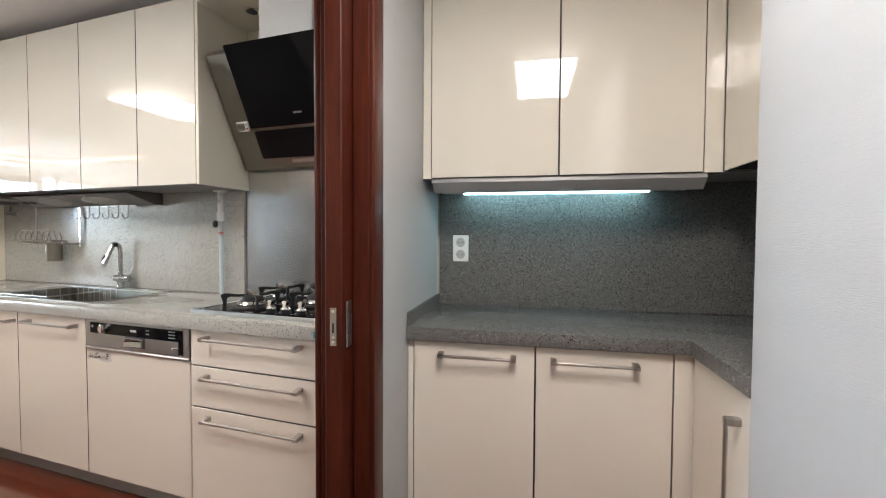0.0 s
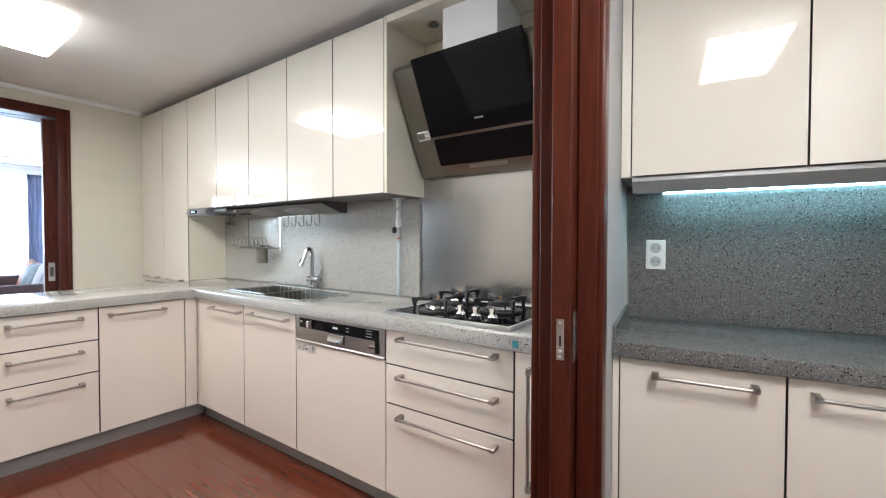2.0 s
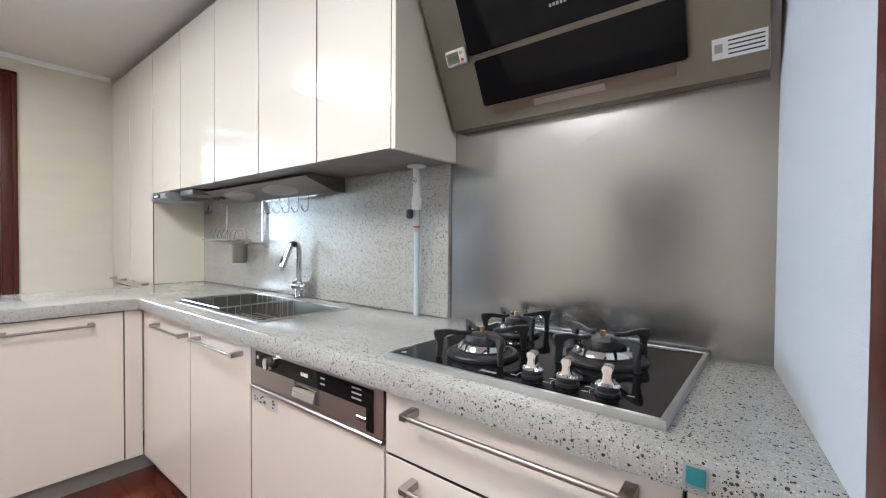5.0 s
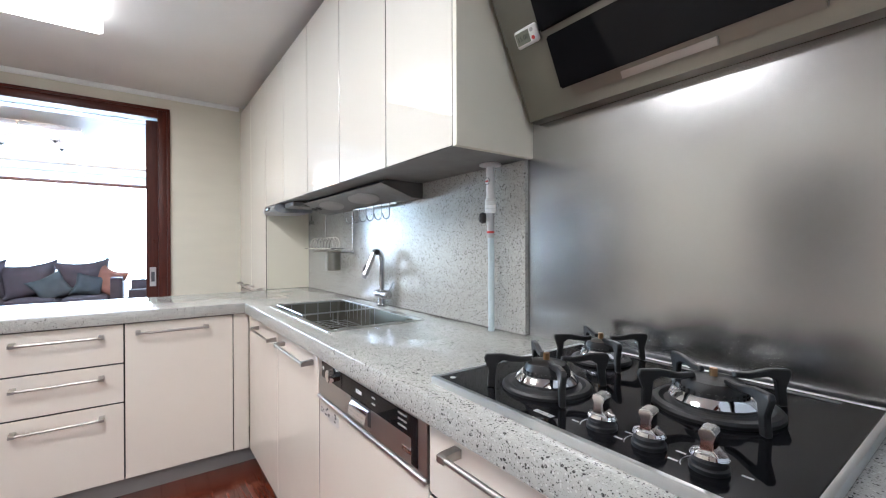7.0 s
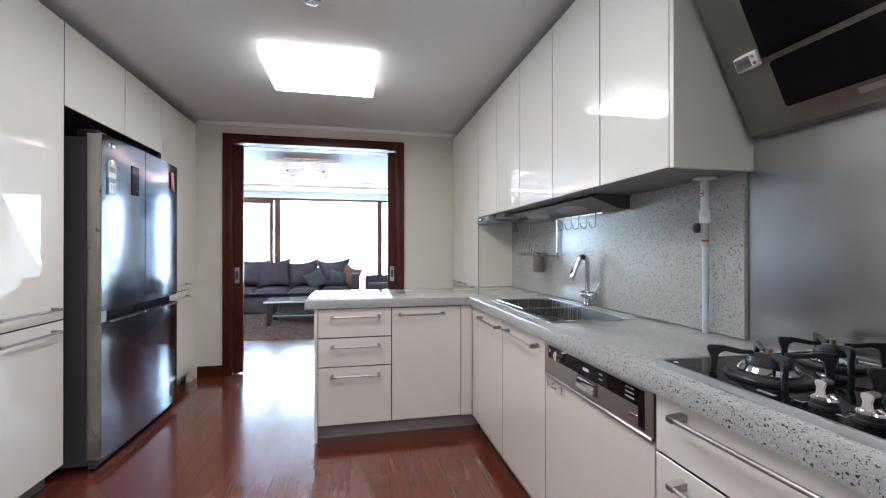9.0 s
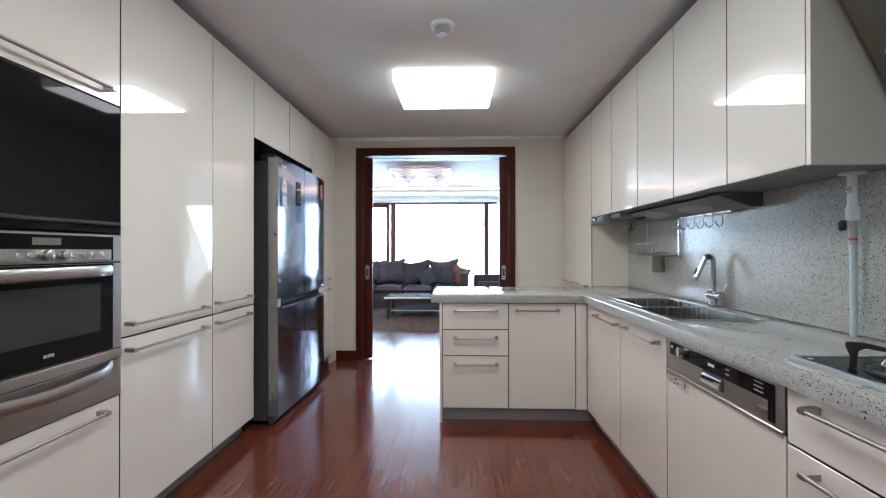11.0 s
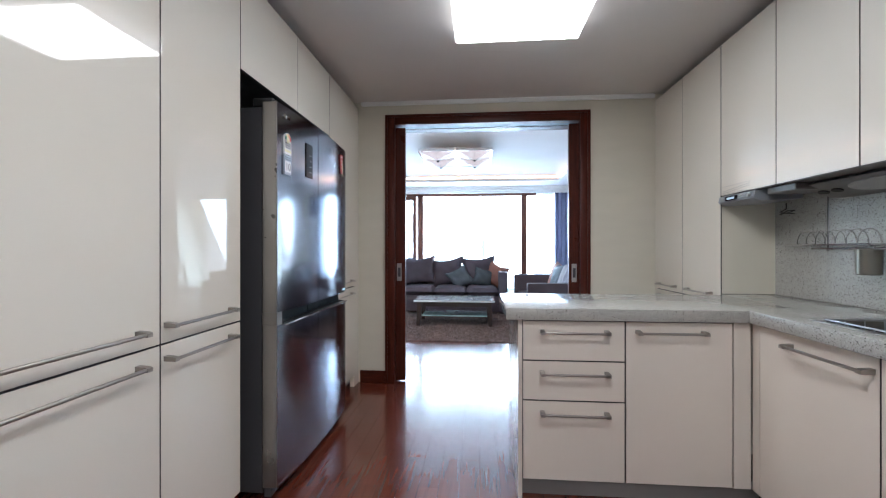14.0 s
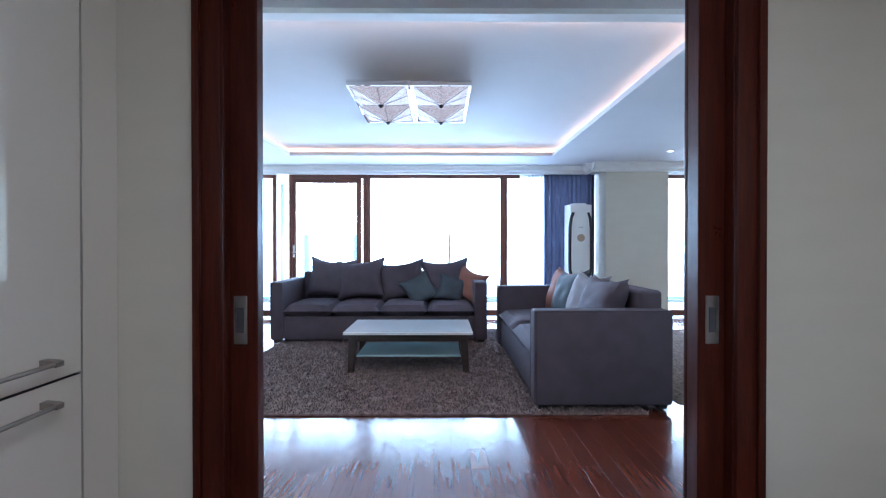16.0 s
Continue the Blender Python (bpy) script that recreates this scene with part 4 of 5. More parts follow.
part("nozzle", T((0, -0.0902, 0.1495), (0, -0.096, 0.138), 0.0145, 18, 0.0125), GREYPL, sp_)
part("hinge_button", T((-0.0135, -0.030, 0.255), (0.0135, -0.030, 0.255), 0.013, 16), BLACK, f)

# ---- cooker hood ----
h = thing("cooker_hood", pose(0, 0, 0), "slanted stainless cooker hood with two black glass panels", "cooker hood")
# slanted plane from (2.405, 1.975) down to (2.635, 1.515)
def sl(z, off=0.0):
    k = (1.975 - z) / 0.46
    return (2.405 + 0.23 * k - off * 0.894, z - off * 0.447)
hx0, hx1 = -1.612, -0.765
a, b = sl(1.975), sl(1.515)
part("body", prism(bmesh.new(), [a, b, (b[0] + 0.008, 1.49), (2.682, 1.49), (2.682, 2.0), (2.42, 2.0)], hx0, hx1), HOODSTEEL, h)
def slab(z1, z0, xa, xb, o0, o1, mat, name, label="", bev=0.004):
    bm = prism(bmesh.new(), [sl(z1, o0), sl(z0, o0), sl(z0, o1), sl(z1, o1)], xa, xb)
    bmesh.ops.bevel(bm, geom=bm.edges[:], offset=bev, segments=2, affect="EDGES")
    return part(name, bm, mat, h, label)
slab(2.002, 1.678, -1.472, -0.918, 0.012, 0.032, BLACKGLASS, "upper_glass", "black glass panel")
slab(1.664, 1.545, -1.462, -0.912, 0.010, 0.028, BLACKGLASS, "lower_glass", "black glass panel")
slab(1.680, 1.650, -1.465, -0.93, 0.001, 0.013, HOODSTEEL, "grip_strip", "", 0.002)
slab(1.545, 1.518, -1.44, -0.94, 0.0, 0.010, HOODSTEEL, "oil_tray", "", 0.002)
part("tray_clip", prism(bmesh.new(), [sl(1.535, 0.010), sl(1.520, 0.010), sl(1.520, 0.018), sl(1.535, 0.018)], -1.30, -1.10), STEEL, h)
for z in (1.80, 1.775, 1.75, 1.725, 1.70):
    y_, z_ = sl(z, 0.0)
    part("button", T((-0.815, y_, z_), (-0.815, y_ - 0.006, z_ - 0.003), 0.0042, 14), DARKGREY, h)
part("duct_cover", B(-1.34, -1.06, 2.44, 2.68, 2.0, 2.214, bevel=0.002), TRIMW, h, "white duct cover")
y_, z_ = sl(1.727, 0.033)
bm = bmesh.new()
for k in range(5):
    box(bm, -1.205 + k * 0.0095, -1.199 + k * 0.0095, -0.001, 0.0, -0.0038, 0.0038)
bm.transform(pose(0, y_, z_, 26.6, 0, 0))
part("emblem", bm, GREYPL, h)
o = thing("safety_label", pose(-0.818, *sl(1.548, 0.001), 26.6, 0, 0), "small white printed notice stuck on the hood", "sticker")
part("paper", B(-0.05, 0.05, -0.001, 0, -0.022, 0.022), LABEL, o)
for k in range(4):
    part("print", B(-0.02, 0.045, -0.0016, -0.001, 0.012 - k * 0.009, 0.015 - k * 0.009), INK, o)
part("print", B(-0.045, -0.030, -0.0016, -0.001, -0.008, 0.010), PLINTH, o)
o = thing("kitchen_timer", pose(-1.528, *sl(1.687, 0.001), 26.6, 0, 0), "white digital kitchen timer on the hood", "timer")
cs = part("case", B(-0.037, 0.037, -0.014, 0, -0.0235, 0.0235, bevel=0.007, seg=3), WHITEPL, o)
part("screen", B(-0.031, 0.014, -0.0152, -0.0138, -0.016, 0.016), LCD, cs)
writing("15:00", 0.017, pose(-0.008, -0.0154, -0.001, 90, 0, 0), INK, cs)
part("red_button", lathe(bmesh.new(), [(0.005, 0), (0.005, 0.0025)], pose(0.024, -0.0138, -0.010, 90, 0, 0), 12), RED, cs)
part("button", lathe(bmesh.new(), [(0.005, 0), (0.005, 0.0025)], pose(0.024, -0.0138, 0.010, 90, 0, 0), 12), GREYPL, cs)
o = thing("downlight", pose(-1.45, 2.52, 0), "small recessed downlight in the hood recess, off", "downlight")
part("ring", lathe(bmesh.new(), [(0.035, 2.2145), (0.035, 2.209), (0.026, 2.207)]), CHROME, o)
part("lens", lathe(bmesh.new(), [(0.025, 2.2088), (0.025, 2.2065)]), DARKGREY, o)

# ---- gas pipe ----
g = thing("gas_pipe", pose(-1.776, 2.635, 0), "white gas valve and pale blue hose down to the worktop", "gas pipe")
part("ceiling_flange", lathe(bmesh.new(), [(0.036, 1.392), (0.036, 1.386), (0.016, 1.382)]), WHITEPL, g)
part("pipe", T((0, 0, 1.23), (0, 0, 1.385), 0.0135, 16), WHITEPL, g)
part("collar", lathe(bmesh.new(), [(0.0145, 1.232), (0.0175, 1.235), (0.0175, 1.275), (0.0145, 1.28)]), WHITEPL, g)
part("valve_knob", lathe(bmesh.new(), [(0.017, 0), (0.019, 0.012), (0.012, 0.02)], pose(-0.012, -0.012, 1.215, 90, 0, -30)), BLACK, g)
part("red_band", lathe(bmesh.new(), [(0.0125, 1.165), (0.0125, 1.172)]), RED, g)
part("connector", T((0, 0, 1.15), (0, 0, 1.235), 0.012, 14), GREYPL, g)
hs = part("hose", sweep(bmesh.new(), [(0, 0, 1.155), (0.002, 0.0, 1.10), (0.004, -0.002, 1.02), (0.002, 0.0, 0.95), (-0.002, 0.004, 0.88), (-0.004, 0.006, CT)], 0.0100, 12), HOSE, g)
bm = bmesh.new()
for k in range(46):
    z = CT + 0.008 + k * 0.0066
    f_ = (z - CT) / 0.31
    lathe(bm, [(0.0100, z - 0.0017), (0.0112, z), (0.0100, z + 0.0017)], pose(-0.004 + 0.007 * f_ if f_ < 0.6 else 0.0035, 0.006 - 0.007 * f_, 0), 12)
part("hose_ribs", bm, HOSE, hs)
part("round_label", lathe(bmesh.new(), [(0.012, 0), (0.012, 0.0012)], pose(0, -0.0135, 1.335, 90, 0, 0), 20), LABEL, g)
bm = sweep(bmesh.new(), [(0.0115 * math.cos(a), -0.0148, 1.335 + 0.0115 * math.sin(a)) for a in [2 * math.pi * i / 20 for i in range(21)]], 0.0008, 4)
part("label_ring", bm, INK, g)
part("label_print", B(-0.007, 0.007, -0.0155, -0.0147, 1.3325, 1.3375), RED, g)
for z in (1.243, 1.256, 1.269):
    part("collar_ring", lathe(bmesh.new(), [(0.0175, z - 0.003), (0.0192, z), (0.0175, z + 0.003)]), WHITEPL, g)

# ---- under-cabinet fittings ----
u = thing("under_cabinet_hood", pose(0, 0, 0), "grey wedge-shaped under-cabinet light with two oval diffusers", "cabinet light")
prof = [(2.50, 1.392), (2.475, 1.378), (2.62, 1.328), (2.671, 1.328), (2.671, 1.392)]
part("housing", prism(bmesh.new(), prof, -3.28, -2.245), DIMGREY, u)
part("end_cap", prism(bmesh.new(), [(p, z) for p, z in prof], -2.245, -2.237), plain("dark_grey_cap", (0.11, 0.105, 0.10), 0.4), u)
for cx in (-2.96, -2.56):
    bm = lathe(bmesh.new(), [(0.14, 0), (0.135, 0.004), (0.06, 0.006)], Matrix.Translation((cx, 2.548, 1.3492)) @ Matrix.Rotation(radians(180 - 21.1), 4, "X") @ Matrix.Diagonal((1, 0.36, 0.6, 1)), 28)
    part("diffuser", bm, plain("frosted_diffuser", (0.40, 0.39, 0.375), 0.4), u)
for cx in (-3.16, -3.23):
    bm = lathe(bmesh.new(), [(0.028, 0), (0.026, 0.004)], Matrix.Translation((cx, 2.548, 1.3492)) @ Matrix.Rotation(radians(180 - 21.1), 4, "X") @ Matrix.Diagonal((1, 0.6, 1, 1)), 20)
    part("socket_hole", bm, BLACK, u)
rd = thing("cabinet_radio", pose(0, 0, 0), "silver under-cabinet kitchen radio with a small display", "radio")
bm = prism(bmesh.new(), [(2.372, 1.385), (2.366, 1.352), (2.40, 1.335), (2.60, 1.345), (2.60, 1.392), (2.40, 1.392)], -3.72, -3.415)
bmesh.ops.bevel(bm, geom=bm.edges[:], offset=0.004, segments=2, affect="EDGES")
part("case", bm, plain("blue_grey_radio_case", (0.30, 0.32, 0.35), 0.35, 0.3), rd)
part("display", B(-3.645, -3.545, 2.3635, 2.372, 1.357, 1.379), BLACKGLASS, rd)
part("display_glow", B(-3.630, -3.565, 2.3625, 2.3636, 1.362, 1.374), glow("radio_lcd", (0.6, 0.75, 0.9), 0.25), rd)
for x in (-3.685, -3.67, -3.53, -3.513, -3.496, -3.479):
    for z in (1.362, 1.374):
        part("button", B(x - 0.005, x + 0.005, 2.3628, 2.368, z - 0.003, z + 0.003, bevel=0.001), GREYPL, rd)
part("dial", lathe(bmesh.new(), [(0.0105, 0), (0.0105, 0.006), (0.008, 0.009)], pose(-3.447, 2.367, 1.368, 90, 0, 0), 20), GREYPL, rd)
part("grille", B(-3.40, -3.22, 2.42, 2.60, 1.362, 1.392, bevel=0.004), DIMGREY, rd)
o = thing("instruction_sticker", pose(0, 0, 0), "clear sticker with grey print above the radio", "sticker")
for k in range(14):
    x0 = -3.70 + 0.0165 * k
    part("print", B(x0, x0 + 0.012, 2.3828, 2.3838, 1.404 + 0.0012 * k, 1.406 + 0.0012 * k), PLINTH, o)
    part("print", B(x0 + 0.003, x0 + 0.013, 2.3828, 2.3838, 1.414 + 0.0012 * k, 1.417 + 0.0012 * k), PLINTH, o)
for z in (1.399, 1.440):
    part("outline", B(-3.705, -3.465, 2.3830, 2.3838, z, z + 0.0012), PLINTH, o)
single("power_cable", sweep(bmesh.new(), [(-3.62, 2.66, 1.342), (-3.62, 2.66, 1.31), (-3.66, 2.655, 1.295), (-3.60, 2.65, 1.285), (-3.55, 2.655, 1.298), (-3.61, 2.66, 1.30), (-3.67, 2.66, 1.283), (-3.62, 2.655, 1.288), (-3.56, 2.66, 1.28)], 0.0028, 6), BLACK, "bundled black power cable under the radio", "cable")
single("adhesive_hook", B(-2.085, -2.07, 2.681, 2.6845, 1.285, 1.345, bevel=0.001), WHITEPL, "small white adhesive strip on the backsplash", "hook")

rk = thing("wall_rack", pose(0, 0, 0), "chrome hanging dish rack on two rods", "dish rack")
part("rod", T((-3.355, 2.662, 1.085), (-3.355, 2.662, 1.391), 0.0035, 8), TAPMETAL, rk)
part("rod", B(-2.932, -2.917, 2.655, 2.660, 1.085, 1.391, bevel=0.001), TAPMETAL, rk)
bm = bmesh.new()
sweep(bm, [(-3.52, 2.585, 1.116), (-3.06, 2.585, 1.116), (-3.06, 2.662, 1.116), (-3.52, 2.662, 1.116), (-3.52, 2.585, 1.116)], 0.004, 8)
for k in range(4):
    sweep(bm, [(-3.52, 2.60 + k * 0.016, 1.1145), (-3.06, 2.60 + k * 0.016, 1.1145)], 0.0018, 6)
part("plate_tray", bm, TAPMETAL, rk)
bm = bmesh.new()
sweep(bm, [(-3.355, 2.590, 1.098), (-2.92, 2.590, 1.098), (-2.92, 2.662, 1.098), (-3.355, 2.662, 1.098), (-3.355, 2.590, 1.098)], 0.0045, 8)
sweep(bm, [(-3.06, 2.592, 1.110), (-2.92, 2.592, 1.110)], 0.0035, 8)
for k in range(5):
    sweep(bm, [(-3.02 + k * 0.024, 2.592, 1.103), (-3.02 + k * 0.024, 2.660, 1.103)], 0.0018, 6)
part("shelf_frame", bm, TAPMETAL, rk)
for k in range(7):
    x = -3.43 + k * 0.055
    part("plate_loop", sweep(bmesh.new(), [(x + 0.028 * math.cos(a), 2.622 + 0.022 * math.cos(a), 1.116 + 0.066 * math.sin(a) ** 0.8) for a in [math.pi * i / 12 for i in range(13)]], 0.0019, 6), TAPMETAL, rk)
cu = thing("utensil_cup", pose(-3.085, 2.607, 0), "brushed steel utensil cup hanging from the rack", "cup")
part("cup", lathe(bmesh.new(), [(0.038, 0.990), (0.041, 0.993), (0.042, 1.092), (0.044, 1.094), (0.044, 1.0965), (0.040, 1.0965), (0.039, 0.998)]), HOODSTEEL, cu)
hr = thing("hook_rail", pose(0, 0, 0), "steel rail with six utensil hooks under the wall cabinets", "hook rail")
part("rail", B(-2.885, -2.405, 2.638, 2.642, 1.318, 1.330, bevel=0.001), HANDLE, hr)
for x in (-2.79, -2.405):
    bm = B(x - 0.006, x + 0.006, 2.6385, 2.671, 1.327, 1.331)
    box(bm, x - 0.006, x + 0.006, 2.6675, 2.671, 1.331, 1.391)
    part("bracket", bm, HANDLE, hr)
for k in range(6):
    x = -2.875 + k * 0.083
    part("hook", sweep(bmesh.new(), [(x, 2.643, 1.330), (x, 2.636, 1.332), (x, 2.634, 1.322), (x, 2.635, 1.272), (x, 2.629, 1.256), (x, 2.615, 1.250), (x, 2.602, 1.260), (x, 2.597, 1.279)], 0.0026, 6), TAPMETAL, hr)

# ---- oven column ----
ov = thing("oven_column", at_s(-1.250), "built-in black glass and steel oven in a tall cream cabinet", "oven")
OW = 0.605
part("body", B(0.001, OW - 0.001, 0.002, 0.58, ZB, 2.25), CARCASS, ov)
front(ov, "flap_door", 0, OW, 1.672, 2.25, GLOSS, ("h", 0.062, 0.538, 1.714))
front(ov, "drawer", 0, OW, ZB, 0.595, GLOSS, ("h", 0.048, 0.512, 0.556))
mw = part("upper_glass_door", B(0.006, OW - 0.006, -0.024, 0, 1.195, 1.668, bevel=0.003), BLACKGLASS, ov, "black glass lift-up door")
part("grip_edge", B(0.12, OW - 0.02, -0.040, -0.022, 1.222, 1.236, bevel=0.004), BLACK, mw)
pn = part("control_panel", B(0.006, OW - 0.006, -0.028, 0, 1.092, 1.19, bevel=0.002), STEEL, ov, "brushed steel control panel")
part("display", B(0.062, OW - 0.045, -0.0292, -0.028, 1.098, 1.182), BLACKGLASS, pn)
kp = part("key_strip", B(0.075, OW - 0.055, -0.033, -0.0292, 1.098, 1.137, bevel=0.002), STEEL, pn)
part("screen", B(0.27, 0.36, -0.0296, -0.0292, 1.15, 1.172), LCD, pn)
for x in (0.225, 0.262, 0.395, 0.435, 0.475, 0.512):
    part("button", lathe(bmesh.new(), [(0.0075, 0), (0.007, 0.005)], pose(x, -0.033, 1.118, 90, 0, 0), 14), CHROME, kp)
for x in (0.305, 0.36):
    part("knob", lathe(bmesh.new(), [(0.016, 0), (0.0145, 0.018), (0.010, 0.02)], pose(x, -0.033, 1.118, 90, 0, 0), 20), STEEL, kp)
part("emblem", lathe(bmesh.new(), [(0.009, 0), (0.009, 0.0008)], pose(0.088, -0.0292, 1.163, 90, 0, 0), 16), LABEL, pn)
part("emblem_bar", B(0.102, 0.125, -0.030, -0.0292, 1.157, 1.169), GREYPL, pn)
dr = part("oven_door", B(0.006, OW - 0.006, -0.028, 0, 0.772, 1.088, bevel=0.002), STEEL, ov, "steel framed glass oven door")
part("door_glass", B(0.055, OW - 0.045, -0.030, -0.028, 0.775, 1.086, bevel=0.001), BLACKGLASS, dr)
wnd = part("window", B(0.115, OW - 0.10, -0.0308, -0.030, 0.85, 1.02), plain("oven_window", (0.03, 0.032, 0.034), 0.05, vary=0.1), dr)
wordmark(pose(0.32, -0.0302, 0.808, 90, 0, 0), 0.014, GREYPL, dr)
def bowed(z, x0, x1, dz, r, name):
    n = 12
    pts = [(x0 + (x1 - x0) * i / n, -0.030 - 0.040 * min(1, 2.2 * math.sin(math.pi * i / n)), z - dz * math.sin(math.pi * i / n)) for i in range(n + 1)]
    bm = bmesh.new()
    rings = [[bm.verts.new((x, y - 0.0085 * math.cos(2 * math.pi * k / 12), z_ + r * 1.55 * math.sin(2 * math.pi * k / 12))) for k in range(12)] for x, y, z_ in pts]
    for p_, q_ in zip(rings, rings[1:]):
        for k in range(12):
            bm.faces.new((p_[k], p_[(k + 1) % 12], q_[(k + 1) % 12], q_[k]))
    bm.faces.new(rings[0][::-1]), bm.faces.new(rings[-1])
    bmesh.ops.recalc_face_normals(bm, faces=bm.faces[:])
    return part(name, bm, STEEL, ov, "thick brushed steel bar handle")
bowed(1.062, 0.075, OW - 0.055, 0.0, 0.0125, "oven_handle")
part("lower_trim", B(0.004, OW - 0.004, -0.030, 0, 0.733, 0.769, bevel=0.003), STEEL, ov)
part("warming_drawer", B(0.004, OW - 0.004, -0.026, 0, 0.598, 0.730, bevel=0.002), STEEL, ov)
bowed(0.718, 0.075, OW - 0.055, 0.022, 0.013, "drawer_handle")
o = thing("film_sticker", at_s(-0.665), "clear film sticker with printed controls on the cabinet door", "sticker")
fl = part("film", B(0.38, 0.568, -0.0188, -0.018, 1.098, 1.172), FILM, o)
part("print", B(0.38, 0.475, -0.0194, -0.0188, 1.14, 1.162), INK, fl)
for x in (0.40, 0.45, 0.475, 0.51, 0.54):
    part("print", lathe(bmesh.new(), [(0.006, 0), (0.006, 0.0006)], pose(x, -0.0188, 1.12, 90, 0, 0), 10), LABEL, fl)
for k in range(3):
    part("print", B(0.485, 0.555, -0.0194, -0.0188, 1.146 + 0.006 * k, 1.149 + 0.006 * k), PLINTH, fl)

# ---- fridge ----
fr = thing("fridge", pose(-2.972, 0.085, 0, 0, 0, 180), "dark steel four-door fridge standing in a cabinet bay", "fridge")
FW = 0.930
part("body", B(0.012, FW - 0.012, 0.004, 0.62, 0.03, 1.715, bevel=0.004), DARKGREY, fr)
part("kick_plate", B(0.02, FW - 0.02, -0.03, 0.0, 0.012, 0.055), DARKGREY, fr)
for x in (0.06, FW - 0.06):
    part("foot", T((x, 0.0, 0.0), (x, 0.0, 0.04), 0.018, 12), BLACK, fr)
part("hinge_cover", B(0.01, 0.10, -0.045, 0.05, 1.7152, 1.755, bevel=0.006), BLACK, fr)
part("hinge_cover", B(FW - 0.10, FW - 0.01, -0.045, 0.05, 1.7152, 1.755, bevel=0.006), BLACK, fr)
def fdoor(x0, x1, z0, z1):
    """A door with a silver side and a slightly bowed dark steel face."""
    d = part("fridge_door", B(x0, x1, -0.066, 0.0, z0, z1, bevel=0.003), SIDESTEEL, fr, "silver edged dark steel door")
    n = 10
    out = [(x0, -0.066)] + [(x0 + (x1 - x0) * i / n, -0.068 - 0.020 * (1 - abs(((x0 + (x1 - x0) * i / n) - FW / 2) / (FW / 2)) ** 2.2)) for i in range(n + 1)] + [(x1, -0.066)]
    part("face", prism(bmesh.new(), out, z0 + 0.0015, z1 - 0.0015, "z"), DARKSTEEL, d)
    return d
mid = 0.412
ul = fdoor(0.003, mid - 0.003, 0.820, 1.735)
ur = fdoor(mid + 0.003, FW - 0.003, 0.820, 1.735)
fdoor(0.003, mid - 0.003, 0.06, 0.765)
fdoor(mid + 0.003, FW - 0.003, 0.06, 0.765)
for x0, x1 in ((0.05, mid - 0.004), (mid + 0.004, FW - 0.03)):
    part("handle_recess", B(x0, x1, -0.03, -0.01, 0.766, 0.8195), VOID, fr)
    part("recess_floor", B(x0, x1, -0.067, -0.031, 0.7655, 0.7675), VOID, fr)
    part("recess_roof", B(x0, x1, -0.067, -0.031, 0.8180, 0.8198), VOID, fr)
    part("handle_lip", B(x0, x1, -0.090, -0.074, 0.757, 0.766, bevel=0.003), CHROME, fr, "chrome grip edge")
part("side_filler", B(0.003, 0.05, -0.066, 0.0, 0.766, 0.8195), SIDESTEEL, fr)
dp = part("display_panel", B(0.258, 0.338, -0.0885, -0.080, 1.452, 1.620, bevel=0.001), BLACKGLASS, ul, "black glass touch panel")
for k in range(4):
    part("touch_mark", B(0.30, 0.325, -0.0890, -0.0885, 1.480 + 0.028 * k, 1.4815 + 0.028 * k), GREYPL, dp)
part("emblem", lathe(bmesh.new(), [(0.011, 0), (0.011, 0.0015)], pose(0.06, -0.0728, 1.688, 90, 0, 0), 18), CHROME, ul)
part("emblem_bar", B(0.078, 0.108, -0.0772, -0.072, 1.681, 1.695), CHROME, ul)
part("nameplate", B(FW - 0.10, FW - 0.045, -0.0765, -0.069, 0.835, 0.845), CHROME, ur)
FR = pose(-2.972, 0.085, 0, 0, 0, 180)
o = thing("energy_label", FR, "white and yellow energy rating label stuck on the fridge door", "sticker")
part("paper", B(0.046, 0.112, -0.0802, -0.072, 1.520, 1.582), LABEL, o)
part("arc", lathe(bmesh.new(), [(0.033, 0), (0.033, 0.0082)], pose(0.079, -0.072, 1.582, 90, 0, 0), 28), LABEL, o)
for k, mat in enumerate((GREEN, YELLOW, plain("orange_print", (0.60, 0.25, 0.08), 0.5), RED)):
    a0 = math.pi * (1 - k / 4)
    pts = [(0.079 + r_ * math.cos(a0 - math.pi / 4 * i / 4), 1.583 + r_ * math.sin(a0 - math.pi / 4 * i / 4)) for r_, seq in ((0.030, range(5)), (0.017, range(4, -1, -1))) for i in seq]
    part("gauge", prism(bmesh.new(), pts, -0.0808, -0.0802, "y"), mat, o)
part("gauge_face", lathe(bmesh.new(), [(0.013, 0), (0.013, 0.0006)], pose(0.079, -0.0802, 1.584, 90, 0, 0), 20), YELLOW, o)
part("stripe", B(0.048, 0.110, -0.0807, -0.0802, 1.530, 1.540), YELLOW, o)
for k in range(3):
    part("print", B(0.052, 0.106, -0.0806, -0.0802, 1.548 + k * 0.010, 1.5515 + k * 0.010), INK, o)
o = thing("warranty_label", FR, "grey warranty label with the number 10 on the fridge door", "sticker")
part("paper", B(0.046, 0.112, -0.0802, -0.072, 1.428, 1.516), LABELG, o)
part("band", B(0.050, 0.108, -0.0806, -0.0802, 1.440, 1.488), LABEL, o)
writing("10", 0.050, pose(0.079, -0.0809, 1.463, 90, 0, 0), INK, o)
for k in range(2):
    part("print", B(0.052, 0.106, -0.0806, -0.0802, 1.495 + 0.009 * k, 1.499 + 0.009 * k), INK, o)
o = thing("leaflet", FR, "red printed leaflet and a yellow note held on the fridge", "leaflet")
